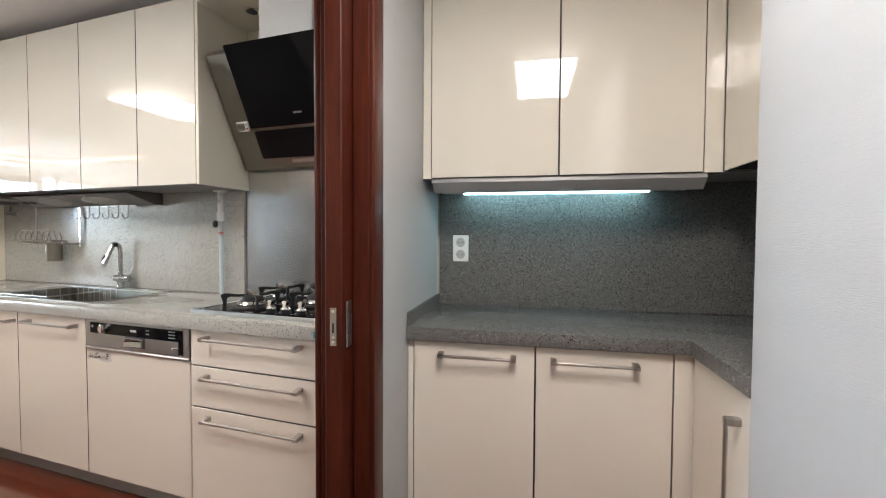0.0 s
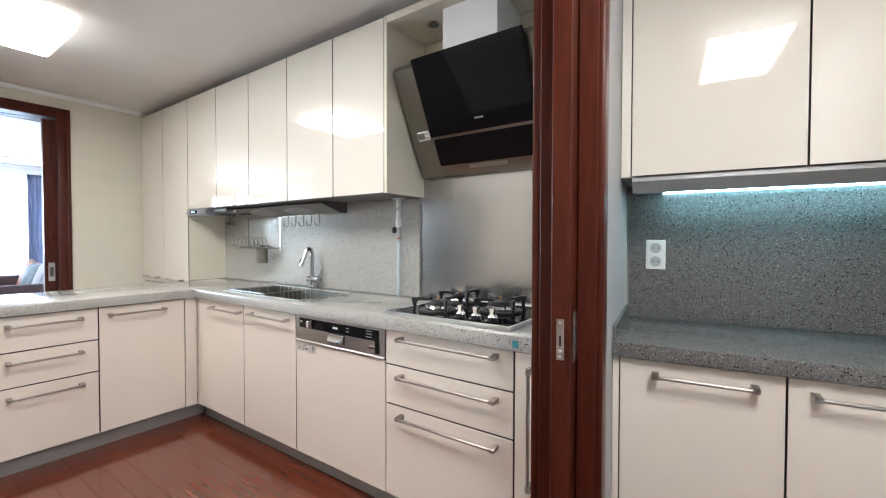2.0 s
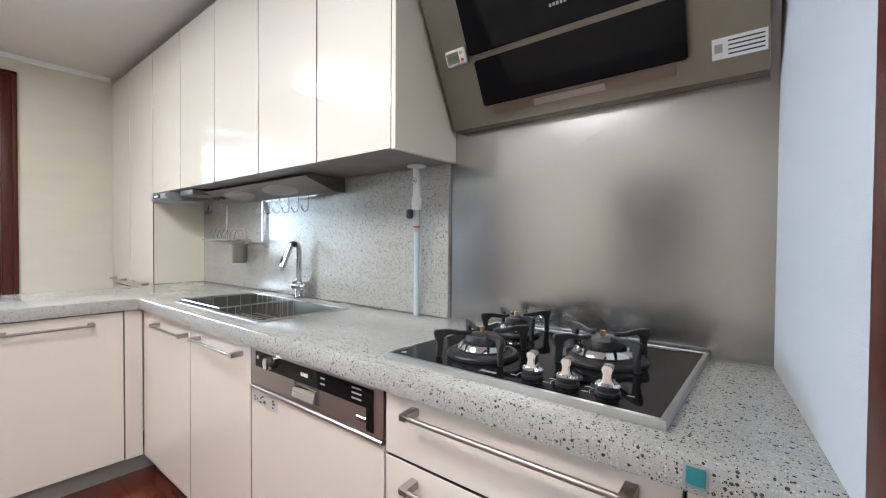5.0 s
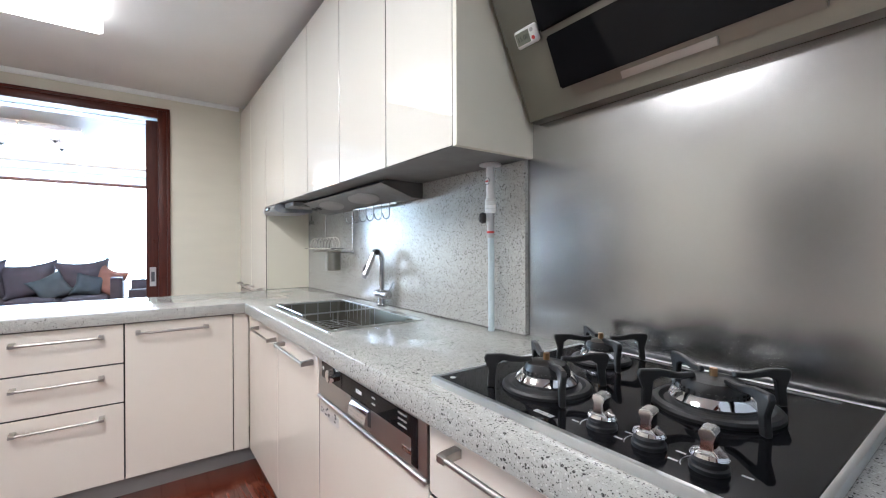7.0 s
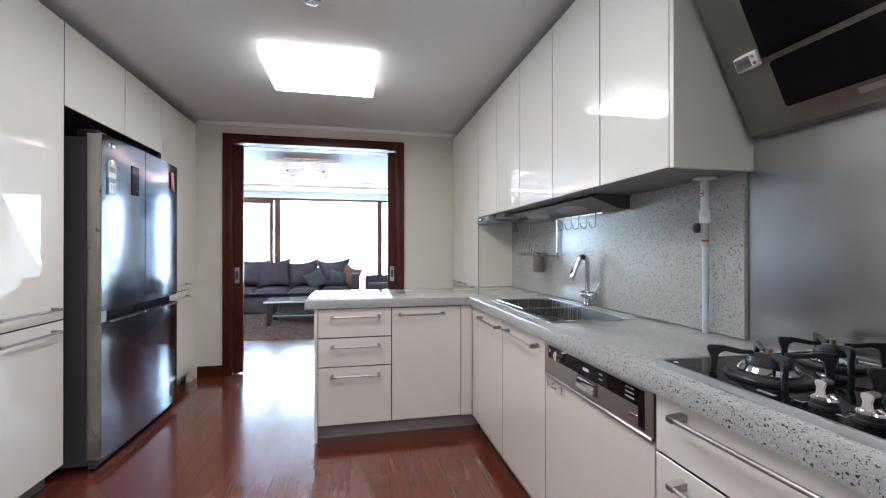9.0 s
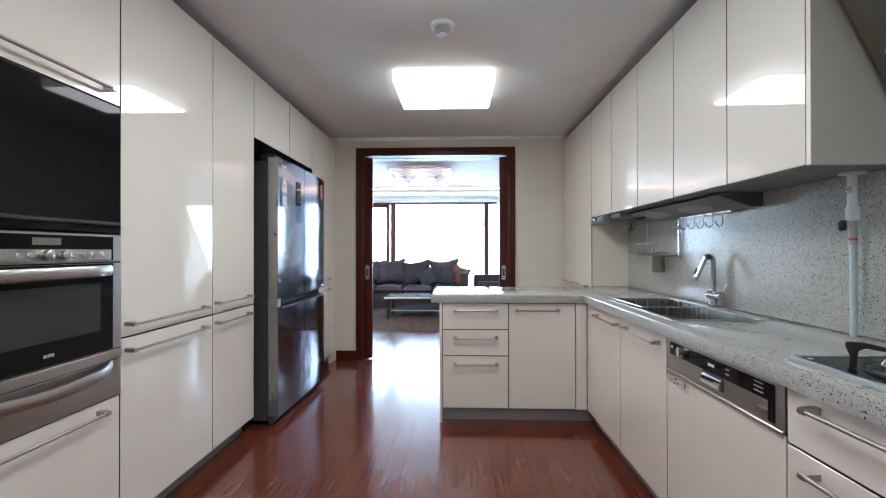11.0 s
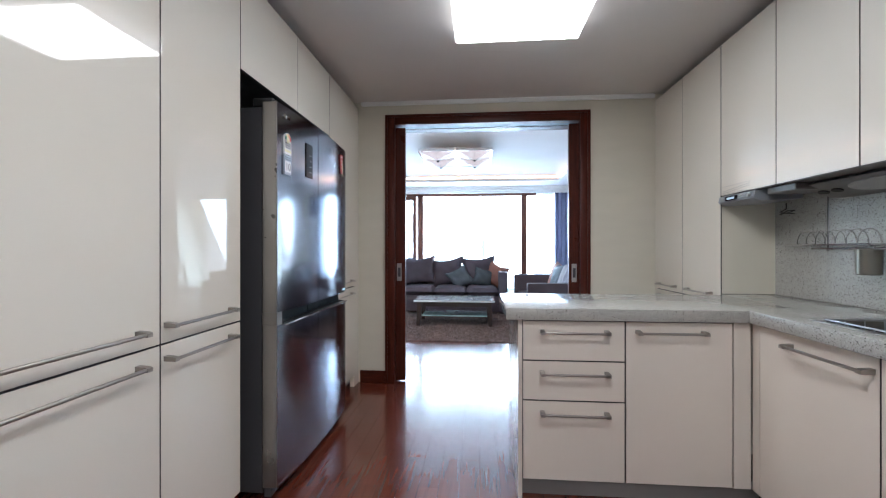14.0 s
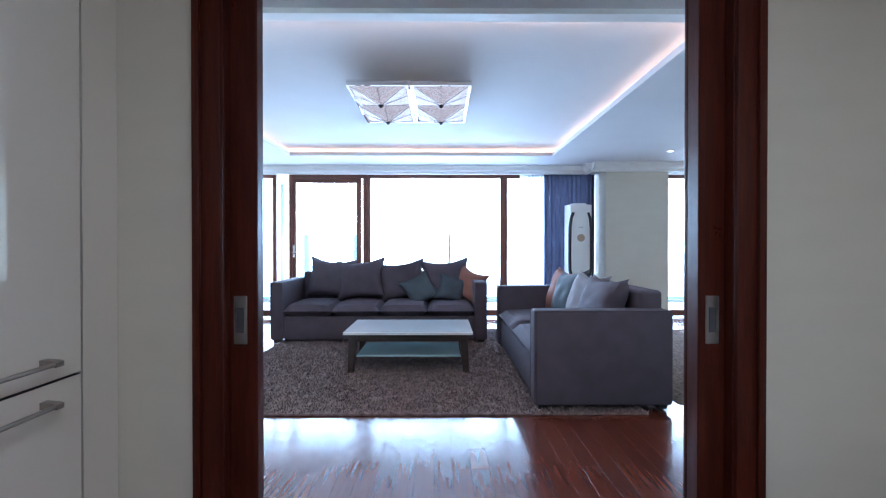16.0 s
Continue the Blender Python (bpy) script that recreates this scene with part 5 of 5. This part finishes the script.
bm = B(0.0, 0.062, -0.0012, 0, -0.058, 0.058)
bm.transform(pose(0.775, -0.0855, 1.620, 0, -4, 5))
part("red_sheet", bm, RED, o)
bm = prism(bmesh.new(), [(0.0, -0.045), (0.052, -0.062), (0.030, 0.0), (0.0, 0.020)], -0.0012, 0, "y")
bm.transform(pose(0.812, -0.0865, 1.625, 0, 12, 14))
part("note", bm, YELLOW, o)
for k in range(4):
    bm = B(0.010, 0.05, -0.002, -0.0012, 0.040 - k * 0.022, 0.046 - k * 0.022)
    bm.transform(pose(0.775, -0.0855, 1.620, 0, -4, 5))
    part("print", bm, LABEL if k < 3 else YELLOW, o)

# ---- utility niche ----
def at_u(u, v):
    return NICHE @ pose(u, v, 0)
for a, b, hd in ((0.022, 0.456, ("h", 0.105, 0.36, 0.735)), (0.456, 0.895, ("h", 0.06, 0.32, 0.735))):
    cabinet("base_cabinet", at_u(a, 0.353), b - a, 0.47, ZB, 0.78, "cream satin niche base cabinet with one door", [("door", 0, b - a, ZB, 0.78, hd)], SATIN, group="niche base cabinets")
c = cabinet("base_cabinet", NICHE @ pose(0.968, 0.325, 0, 0, 0, -90), 0.41, 0.60, ZB, 0.78, "cream satin return cabinet with a vertical bar handle", [("door", 0.0, 0.41, ZB, 0.78, ("v", 0.30, 0.25, 0.70))], SATIN, group="niche base cabinets")
def in_niche(name, bm, mat, label, cat):
    return single(name, bm, mat, label, cat, NICHE)
in_niche("filler_panel", B(0.002, 0.021, 0.335, 0.37, 0, 0.78), SATIN, "narrow cream filler panel beside the wall", "cabinet panel")
in_niche("filler_panel", B(0.897, 0.966, 0.335, 0.36, 0, 0.78), SATIN, "cream corner filler panel", "cabinet panel")
in_niche("plinth", B(0.003, 0.97, 0.39, 0.40, 0, ZB), PLINTH, "grey recessed plinth in the niche", "plinth")
bm = cells([0.002, 0.935, 1.598], [-0.098, 0.312, 0.842], lambda u, v: v > 0.312 or u > 0.935, 0.783, 0.832, 0.004)
in_niche("worktop", bm, DSTONE, "dark grey speckled stone worktop in the niche", "worktop")
in_niche("backsplash", B(0.012, 1.59, 0.83, 0.842, 0.833, 1.40), DSTONE, "dark grey speckled stone backsplash in the niche", "backsplash")
bm = prism(bmesh.new(), [(0.318, 0.833), (0.318, 0.882), (0.83, 0.882), (0.83, 0.833)], 0.002, 0.013)
in_niche("side_upstand", bm, DSTONE, "low dark stone upstand along the wall", "worktop upstand")
for a, b in ((0.036, 0.540), (0.540, 1.045)):
    cabinet("wall_cabinet", at_u(a, 0.558), b - a, 0.27, 1.40, 2.25, "tall cream high-gloss wall cabinet in the niche", [("door", 0, b - a, 1.392, 2.25)], GLOSS, group="niche wall cabinets")
in_niche("filler_panel", B(0.003, 0.035, 0.542, 0.58, 1.392, 2.25), GLOSS, "cream filler panel beside the wall", "cabinet panel")
in_niche("filler_panel", B(1.047, 1.108, 0.545, 0.58, 1.392, 2.25), GLOSS, "cream corner filler panel", "cabinet panel")
cabinet("wall_cabinet", NICHE @ pose(1.126, 0.54, 0, 0, 0, -90), 0.62, 0.46, 1.40, 2.25, "cream high-gloss return wall cabinet in the niche", [("door", 0, 0.62, 1.392, 2.25)], GLOSS, group="niche wall cabinets")
in_niche("cabinet_underside", B(0.004, 1.59, 0.56, 0.83, 1.393, 1.3995), PLINTH, "grey underside board of the niche cabinets", "cabinet panel")
lt = thing("cabinet_light", NICHE, "grey under-cabinet light with a lit cool white tube", "cabinet light")
part("housing", prism(bmesh.new(), [(0.552, 1.392), (0.545, 1.375), (0.585, 1.336), (0.66, 1.350), (0.82, 1.355), (0.82, 1.392)], 0.04, 1.06), GREYPL, lt)
part("tube", B(0.14, 0.92, 0.752, 0.780, 1.3475, 1.3540), LED, lt, "lit cool white tube")
for u in (0.97, 1.01):
    part("socket_hole", lathe(bmesh.new(), [(0.015, 1.3520), (0.015, 1.346)], pose(u, 0.69, 0), 14), BLACK, lt)
so = thing("wall_socket", NICHE @ pose(0.115, 0.83, 1.10), "white double wall socket on the dark backsplash", "wall socket")
part("plate", B(-0.037, 0.037, -0.008, 0, -0.062, 0.062, bevel=0.003), WHITEPL, so)
for z in (-0.028, 0.028):
    sk = part("outlet", lathe(bmesh.new(), [(0.0215, 0), (0.0215, 0.002), (0.018, 0.002), (0.017, 0.0008)], pose(0, -0.008, z, 90, 0, 0), 24), plain("socket_grey", (0.45, 0.45, 0.45), 0.4), so)
    for x in (-0.009, 0.009):
        part("pin_hole", lathe(bmesh.new(), [(0.0025, 0), (0.0025, 0.0022)], pose(x, -0.0092, z, 90, 0, 0), 8), BLACK, sk)
st = thing("sticker_frame", pose(0, 0, 0), "thin grey frame round the small sticker on the worktop edge", "sticker frame")
part("rim", B(-0.838, -0.808, 2.1272, 2.1281, 0.800, 0.831), PLINTH, st)

# ---- living room ----
def strips():
    bm = B(-9.33, -9.29, -1.30, 2.69, SOF + 0.05, SOF + 0.075)
    box(bm, -5.80, -5.76, -1.30, 2.69, SOF + 0.05, SOF + 0.075)
    box(bm, -9.28, -5.82, -1.32, -1.28, SOF + 0.05, SOF + 0.075)
    box(bm, -9.28, -5.82, 2.67, 2.71, SOF + 0.05, SOF + 0.075)
    return bm
single("cove_light", strips(), COVE, "warm lit strip hidden in the ceiling cove", "cove light")

ch = thing("crystal_ceiling_light", pose(-7.07, 0.72, 0), "square crystal ceiling light with four beaded shades", "ceiling light")
part("mount", B(-0.30, 0.18, -0.30, 0.30, 2.40, 2.4745), WHITEPL, ch)
bm = B(-0.48, 0.48, -0.48, -0.015, 2.385, 2.40, bevel=0.002)
box(bm, -0.48, 0.48, 0.015, 0.48, 2.385, 2.40, bevel=0.002)
box(bm, -0.30, 0.30, -0.016, 0.016, 2.392, 2.40)
for y in (-0.48, -0.02, 0.008, 0.468):
    box(bm, -0.48, 0.48, y, y + 0.012, 2.355, 2.385)
for x in (-0.48, 0.468):
    box(bm, x, x + 0.012, -0.468, -0.02, 2.355, 2.385), box(bm, x, x + 0.012, 0.02, 0.468, 2.355, 2.385)
part("frame", bm, CHROME, ch, "polished chrome frame")
for sx in (-0.235, 0.235):
    for sy in (-0.247, 0.247):
        bm = bmesh.new()
        n, hw = 14, 0.215
        def zz(u, v):
            k = max(abs(u), abs(v))
            return 2.372 - 0.085 * (1 - k) - (0.006 if (round((u + 1) * 7) + round((v + 1) * 7)) % 2 else 0.0)
        g = [[bm.verts.new((sx + hw * (2 * i / n - 1), sy + hw * (2 * j / n - 1), zz(2 * i / n - 1, 2 * j / n - 1))) for j in range(n + 1)] for i in range(n + 1)]
        for i in range(n):
            for j in range(n):
                bm.faces.new((g[i][j], g[i][j + 1], g[i + 1][j + 1], g[i + 1][j]))
        sh = part("shade", bm, CRYSTAL, ch, "lit beaded crystal shade")
        part("finial", lathe(bmesh.new(), [(0.004, 2.262), (0.024, 2.282), (0.018, 2.288)], pose(sx, sy, 0), 12), BLACK, sh)
        bm = bmesh.new()
        for k in range(8):
            a = k * math.pi / 4
            rr = hw / max(abs(math.cos(a)), abs(math.sin(a)))
            sweep(bm, [(sx, sy, 2.281), (sx + rr * math.cos(a), sy + rr * math.sin(a), 2.362)], 0.0035, 4)
        part("rib", bm, GREYPL, sh)
for y, x in ((3.95, -8.81), (3.95, -6.6)):
    o = thing("downlight", pose(x, y, 0), "small lit round downlight in the ceiling border", "downlight", group="living room downlights")
    part("ring", lathe(bmesh.new(), [(0.05, SOF - 0.0005), (0.048, SOF - 0.006), (0.036, SOF - 0.007)]), WHITEPL, o)
    part("lens", lathe(bmesh.new(), [(0.035, SOF - 0.0062), (0.034, SOF - 0.0085)]), glow("downlight_lens", (1, 0.95, 0.88), 5.0), o)

def pillow(w, h, t, n=18, seed=0, m=None):
    """A stuffed square cushion standing on its lower edge, facing +x, with creases and pulled corners."""
    bm = bmesh.new()
    rows = []
    for side in (1, -1):
        g = []
        for i in range(n + 1):
            line = []
            for j in range(n + 1):
                u, v = 2 * i / n - 1, 2 * j / n - 1
                pull = 1 - 0.19 * ((1 - u * u) * abs(v) ** 3 + (1 - v * v) * abs(u) ** 3)
                d = ((1 - u ** 4) * (1 - v ** 4)) ** 0.55
                wr = noise.noise(Vector((u * 2.2 + seed, v * 2.2, side * 3))) * 0.16 * d
                sag = -0.03 * (1 - u * u) * max(0, v)
                line.append(bm.verts.new((side * t / 2 * (d + wr), u * w / 2 * pull, h / 2 + v * h / 2 * pull + sag * h)))
            g.append(line)
        for i in range(n):
            for j in range(n):
                q = (g[i][j], g[i + 1][j], g[i + 1][j + 1], g[i][j + 1])
                bm.faces.new(q if side > 0 else q[::-1])
    bmesh.ops.remove_doubles(bm, verts=bm.verts[:], dist=0.0008)
    if m is not None:
        bm.transform(m)
    return bm

def seat_cushion(x0, x1, y0, y1, z0, z1, seed):
    n = 12
    bm = bmesh.new()
    for side in (1, -1):
        g = []
        for i in range(n + 1):
            line = []
            for j in range(n + 1):
                u, v = 2 * i / n - 1, 2 * j / n - 1
                d = ((1 - u ** 6) * (1 - v ** 6)) ** 0.5
                wr = noise.noise(Vector((u * 2.5 + seed * 7, v * 2.5, side))) * 0.12 * d
                line.append(bm.verts.new(((x0 + x1) / 2 + u * (x1 - x0) / 2, (y0 + y1) / 2 + v * (y1 - y0) / 2, (z0 + z1) / 2 + side * (z1 - z0) / 2 * (d + wr))))
            g.append(line)
        for i in range(n):
            for j in range(n):
                q = (g[i][j], g[i + 1][j], g[i + 1][j + 1], g[i][j + 1])
                bm.faces.new(q if side > 0 else q[::-1])
    bmesh.ops.remove_doubles(bm, verts=bm.verts[:], dist=0.0008)
    return bm

def sofa(m, L, D, seats, label, arm_h, back_h):
    """Local: x towards the front, y along the length, back at x=0."""
    s = thing("sofa", m, label, "sofa", group="living room sofas")
    part("base", B(0.02, D - 0.03, 0.14, L - 0.14, 0.03, 0.30, bevel=0.015, seg=2), SOFA, s)
    part("backrest", B(0.0, 0.17, 0.14, L - 0.14, 0.03, back_h, bevel=0.03, seg=3), SOFA, s)
    for y0 in (0.0, L - 0.14):
        a_ = part("arm", B(0.0, D, y0, y0 + 0.14, 0.03, arm_h, bevel=0.022, seg=3), SOFA, s)
        bm = sweep(bmesh.new(), [(D - 0.002, y0 + 0.006, 0.05), (D - 0.002, y0 + 0.006, arm_h - 0.006), (0.01, y0 + 0.006, arm_h - 0.004)], 0.005, 6)
        sweep(bm, [(D - 0.002, y0 + 0.134, 0.05), (D - 0.002, y0 + 0.134, arm_h - 0.006), (0.01, y0 + 0.134, arm_h - 0.004)], 0.005, 6)
        part("piping", bm, SOFA, a_)
    for x in (0.06, D - 0.06):
        for y in (0.07, L - 0.07):
            part("foot", B(x - 0.03, x + 0.03, y - 0.04, y + 0.04, 0.0, 0.035), BLACK, s)
    w = (L - 0.28) / seats
    for k in range(seats):
        part("seat_cushion", seat_cushion(0.15, D - 0.0, 0.14 + k * w, 0.14 + (k + 1) * w, 0.285, 0.445, k + seats), SOFA, s)
    return s

S1 = pose(-9.13, -1.0, 0.012)
sofa(S1, 2.50, 0.93, 4, "long grey violet four-seat sofa with loose cushions", 0.70, 0.78)
for k, y in enumerate((0.50, 0.95, 1.49, 2.06)):
    single("back_cushion", pillow(0.66, 0.55, 0.25, seed=k * 5), SOFA, "large grey violet back cushion leaning on the sofa", "cushion", S1 @ pose((0.29, 0.36, 0.31, 0.33)[k], y, (0.43, 0.42, 0.40, 0.42)[k], (-4, 5, 7, 4)[k], -13, (k - 1.5) * 5), "sofa back cushions")
single("throw_cushion", pillow(0.42, 0.42, 0.16, seed=31), TEALC, "slate teal throw cushion set on its corner", "cushion", S1 @ pose(0.50, 1.80, 0.40, 30, -22, 0), "throw cushions")
single("throw_cushion", pillow(0.38, 0.36, 0.15, seed=37), TEALC, "slate teal throw cushion leaning on the sofa", "cushion", S1 @ pose(0.50, 2.06, 0.415, -16, -20, 8), "throw cushions")
single("throw_cushion", pillow(0.46, 0.44, 0.16, seed=41), RUST, "rust orange throw cushion leaning on the arm", "cushion", S1 @ pose(0.42, 2.24, 0.42, -18, -16, -35), "throw cushions")

# second sofa, turned to face the table
S2 = pose(-8.13, 2.545, 0.012, 0, 0, -90)
sofa(S2, 1.92, 0.945, 2, "grey violet two-seat sofa seen from its end", 0.677, 0.80)
for k, (y, mat, w_, lab) in enumerate(((0.40, RUST, 0.50, "rust orange cushion on the two-seat sofa"), (0.72, TEALC, 0.50, "dark slate cushion on the two-seat sofa"), (1.05, SOFALT, 0.50, "pale grey cushion on the two-seat sofa"), (1.45, SOFA, 0.62, "large grey violet cushion on the two-seat sofa"))):
    single("throw_cushion" if k < 3 else "back_cushion", pillow(w_, 0.48, 0.20, seed=50 + k * 3), mat, lab, "cushion", S2 @ pose(0.36 + 0.03 * (k % 2), y, 0.425, (-4, 6, -3, 0)[k], -18, (18, 10, 12, 3)[k]), "throw cushions" if k < 3 else "sofa back cushions")

# coffee table
t_ = thing("coffee_table", pose(-7.33, 0.68, 0.018), "dark wood coffee table with a low shelf and a glass top coloured pale as window glare", "coffee table")
# the window's white reflection on the top is put into its pale colour
part("top", B(-0.318, 0.318, -0.565, 0.565, 0.338, 0.362, bevel=0.002), plain("glare_glass_top", (0.76, 0.79, 0.80), 0.08, vary=0.04, coat=1.0), t_)
part("apron", B(-0.255, 0.255, -0.47, 0.47, 0.27, 0.338, bevel=0.002), DARKWOOD, t_)
for sx in (-1, 1):
    for sy in (-1, 1):
        x, y = sx * 0.25, sy * 0.485
        bm = bmesh.new()
        lo = [bm.verts.new((x + sx * 0.012 + a * 0.022, y + sy * 0.02 + b * 0.026, 0.0)) for a, b in ((-1, -1), (1, -1), (1, 1), (-1, 1))]
        hi = [bm.verts.new((x + a * 0.030, y + b * 0.036, 0.337)) for a, b in ((-1, -1), (1, -1), (1, 1), (-1, 1))]
        bm.faces.new(lo[::-1]), bm.faces.new(hi)
        for i in range(4):
            bm.faces.new((lo[i], lo[(i + 1) % 4], hi[(i + 1) % 4], hi[i]))
        part("leg", bm, DARKWOOD, t_)
part("shelf", B(-0.245, 0.245, -0.46, 0.46, 0.13, 0.148, bevel=0.002), plain("pale_teal_glass", (0.36, 0.52, 0.55), 0.1, vary=0.05, coat=0.6), t_)

# shag rug: a bumpy pad and many short tufts
def shag(name, x0, x1, y0, y1, h, count, mat, label):
    rng = np.random.default_rng(5)
    o = thing(name, pose(0, 0, 0), label, "rug")
    bm = cells(list(np.linspace(x0, x1, 3)), list(np.linspace(y0, y1, 3)), lambda x, y: True, 0.001, h * 0.45, 0.003)
    part("backing", bm, mat, o)
    px, py = rng.uniform(x0, x1, count), rng.uniform(y0, y1, count)
    a, r = rng.uniform(0, 6.28, count), rng.uniform(0.004, 0.009, count)
    hh = h * rng.uniform(0.7, 1.25, count)
    lx, ly = rng.normal(0, 0.012, count), rng.normal(0, 0.012, count)
    v = np.zeros((count, 4, 3))
    for k in range(3):
        v[:, k] = np.stack([px + r * np.cos(a + k * 2.1), py + r * np.sin(a + k * 2.1), np.full(count, h * 0.3)], 1)
    v[:, 3] = np.stack([px + lx, py + ly, hh], 1)
    base_ = np.arange(count)[:, None] * 4
    f = np.concatenate([base_ + np.array(q) for q in ((0, 1, 3), (1, 2, 3), (2, 0, 3))])
    me = bpy.data.meshes.new("wool_pile")
    me.from_pydata(v.reshape(-1, 3).tolist(), [], f.tolist())
    me.materials.append(mat)
    ob = new("wool_pile", me)
    ob.parent = o
    tagged(ob, "short shaggy wool pile", kind="stuff")
    return o
shag("shag_rug", -9.0, -6.16, -0.9, 2.35, 0.03, 42000, RUG, "taupe shag rug under the sofas and coffee table")
shag("patterned_rug", -9.0, -6.35, 2.66, 4.9, 0.012, 9000, RUGB, "brown patterned rug beyond the sofa")

# dining chair seen beyond the doorway
dc = thing("dining_chair", pose(-7.30, 3.62, 0.014, 0, 0, -95), "dark wood dining chair beside the window", "dining chair")
part("seat", B(-0.22, 0.22, -0.22, 0.22, 0.43, 0.48, bevel=0.012, seg=2), DARKWOOD, dc)
for x in (-0.2, 0.2):
    for y in (-0.2, 0.2):
        part("leg", T((x, y, 0), (x * 0.95, y * 0.95, 0.43), 0.016, 8, 0.02), DARKWOOD, dc)
    part("back_post", T((x, 0.2, 0.48), (x * 0.96, 0.27, 0.86), 0.017, 8), DARKWOOD, dc)
part("back_rail", B(-0.2, 0.2, 0.24, 0.28, 0.76, 0.86, bevel=0.01), DARKWOOD, dc)
part("back_rail", B(-0.2, 0.2, 0.215, 0.245, 0.58, 0.63, bevel=0.008), DARKWOOD, dc)

# curtains
def curtain(name, y0, y1, x, amp, waves, mat, label, n=110):
    bm = bmesh.new()
    rows = []
    for z in (0.03, 0.6, 1.2, 1.8, 2.25):
        line = []
        for i in range(n + 1):
            k = i / n
            w = math.sin(k * waves * 2 * math.pi + 0.5 * math.sin(k * 9)) + 0.35 * math.sin(k * waves * 4.7 * math.pi + 1)
            line.append(bm.verts.new((x + amp * w * (0.8 + 0.25 * math.sin(k * 13 + z)), y0 + (y1 - y0) * k, z)))
        rows.append(line)
    for s_, t2 in zip(rows, rows[1:]):
        for i in range(n):
            bm.faces.new((s_[i], s_[i + 1], t2[i + 1], t2[i]))
    bmesh.ops.solidify(bm, geom=bm.faces[:], thickness=0.002)
    return single(name, bm, mat, label, "curtain")
curtain("drape", 2.575, 3.36, -9.90, 0.028, 9, DRAPE, "gathered slate blue full-length drape")
curtain("sheer_curtain", 2.20, 2.60, -9.93, 0.014, 7, SHEERM, "gathered white sheer curtain at the window")

# standing air conditioner
ac = thing("air_conditioner", pose(-9.58, 3.0, 0), "tall white standing air conditioner with black side vents", "air conditioner")
n = 16
out = [(0.15 * math.cos(a) * (1.0 if math.cos(a) > 0 else 0.9), 0.18 * math.sin(a)) for a in [2 * math.pi * i / n for i in range(n)]]
out = [(max(-0.14, min(0.14, x * 1.15)), max(-0.18, min(0.18, y * 1.15))) for x, y in out]
bm = prism(bmesh.new(), out, 0.05, 1.735, "z")
part("body", bm, WHITEPL, ac)
part("cap", prism(bmesh.new(), [(x * 0.7, y * 0.6) for x, y in out], 1.735, 1.758, "z"), WHITEPL, ac)
part("foot", prism(bmesh.new(), [(x * 1.08, y * 1.08) for x, y in out], 0.0, 0.05, "z"), WHITEPL, ac)
for s_ in (-1, 1):
    pts = [(0.122, s_ * 0.105, 1.62), (0.120, s_ * 0.135, 1.54), (0.112, s_ * 0.150, 1.40), (0.110, s_ * 0.152, 1.0), (0.112, s_ * 0.150, 0.78), (0.120, s_ * 0.13, 0.70)]
    part("side_vent", sweep(bmesh.new(), pts, 0.024, 8), BLACK, ac, "black curved air vent")
part("badge", lathe(bmesh.new(), [(0.055, 0), (0.055, 0.008), (0.03, 0.01)], pose(0.141, 0, 1.25, 0, 90, 0), 24), plain("bronze_badge", (0.45, 0.33, 0.24), 0.35, 0.6), ac)
part("nameplate", B(0.1405, 0.143, -0.03, 0.03, 1.40, 1.41), GREYPL, ac)

# ---- floor boards ----
BL, BW = 0.9, 0.094
def board_verts():
    e = 0.0005
    x, y = BL / 2 - 0.0004, BW / 2 - 0.0004
    ring = lambda a, b, z: [(-a, -b, z), (a, -b, z), (a, b, z), (-a, b, z)]
    v = ring(x, y, -0.008) + ring(x, y, -e) + ring(x - e, y - e, 0.0)
    f = [(8, 9, 10, 11)]
    for r0 in (0, 4):
        f += [(r0 + i, r0 + (i + 1) % 4, r0 + 4 + (i + 1) % 4, r0 + 4 + i) for i in range(4)]
    return v, f
bv, bf = board_verts()
board_mesh = bpy.data.meshes.new("floor_board")
board_mesh.from_pydata(bv, [], bf)
board_mesh.materials.append(FLOORW)
floor_ob = bpy.data.objects["floor"]
rest_v, rest_f = [], []
rnd = random.Random(11)
rows_n = int(9.55 / BW)
for r in range(rows_n):
    y = -2.83 + BW * (r + 0.5)
    off = (r % 3) * 0.3 + rnd.uniform(-0.06, 0.06)
    for c_ in range(-1, 14):
        x = -10.05 + off + BL * (c_ + 0.5)
        if x - BL / 2 < -10.03 or x > 2.1:
            if x < -10.4 or x > 2.1:
                continue
            x = max(x, -10.04 + BL / 2)
        if x > 1.47:
            continue
        if -6.3 < x < -0.5 and -0.1 < y < 2.25 and not (x > -3.9 and y > 2.2):
            ob = new("floor_board", board_mesh)
            ob.parent = floor_ob
            ob.location = (x, y, rnd.uniform(-0.0003, 0.0))
        elif x > 1.47 or (x > -4.4 and (y < -0.72 or y > 3.2)):
            continue
        else:
            b0 = len(rest_v)
            dz = rnd.uniform(-0.0003, 0.0)
            rest_v += [(a + x, b + y, c + dz) for a, b, c in bv]
            rest_f += [tuple(b0 + i for i in q) for q in bf]
me = bpy.data.meshes.new("floor_boards_rest")
me.from_pydata(rest_v, [], rest_f)
me.materials.append(FLOORW)
ob = new("floor_boards_rest", me)
ob.parent = floor_ob
tagged(ob, "dark cherry strip floor boards", kind="stuff")
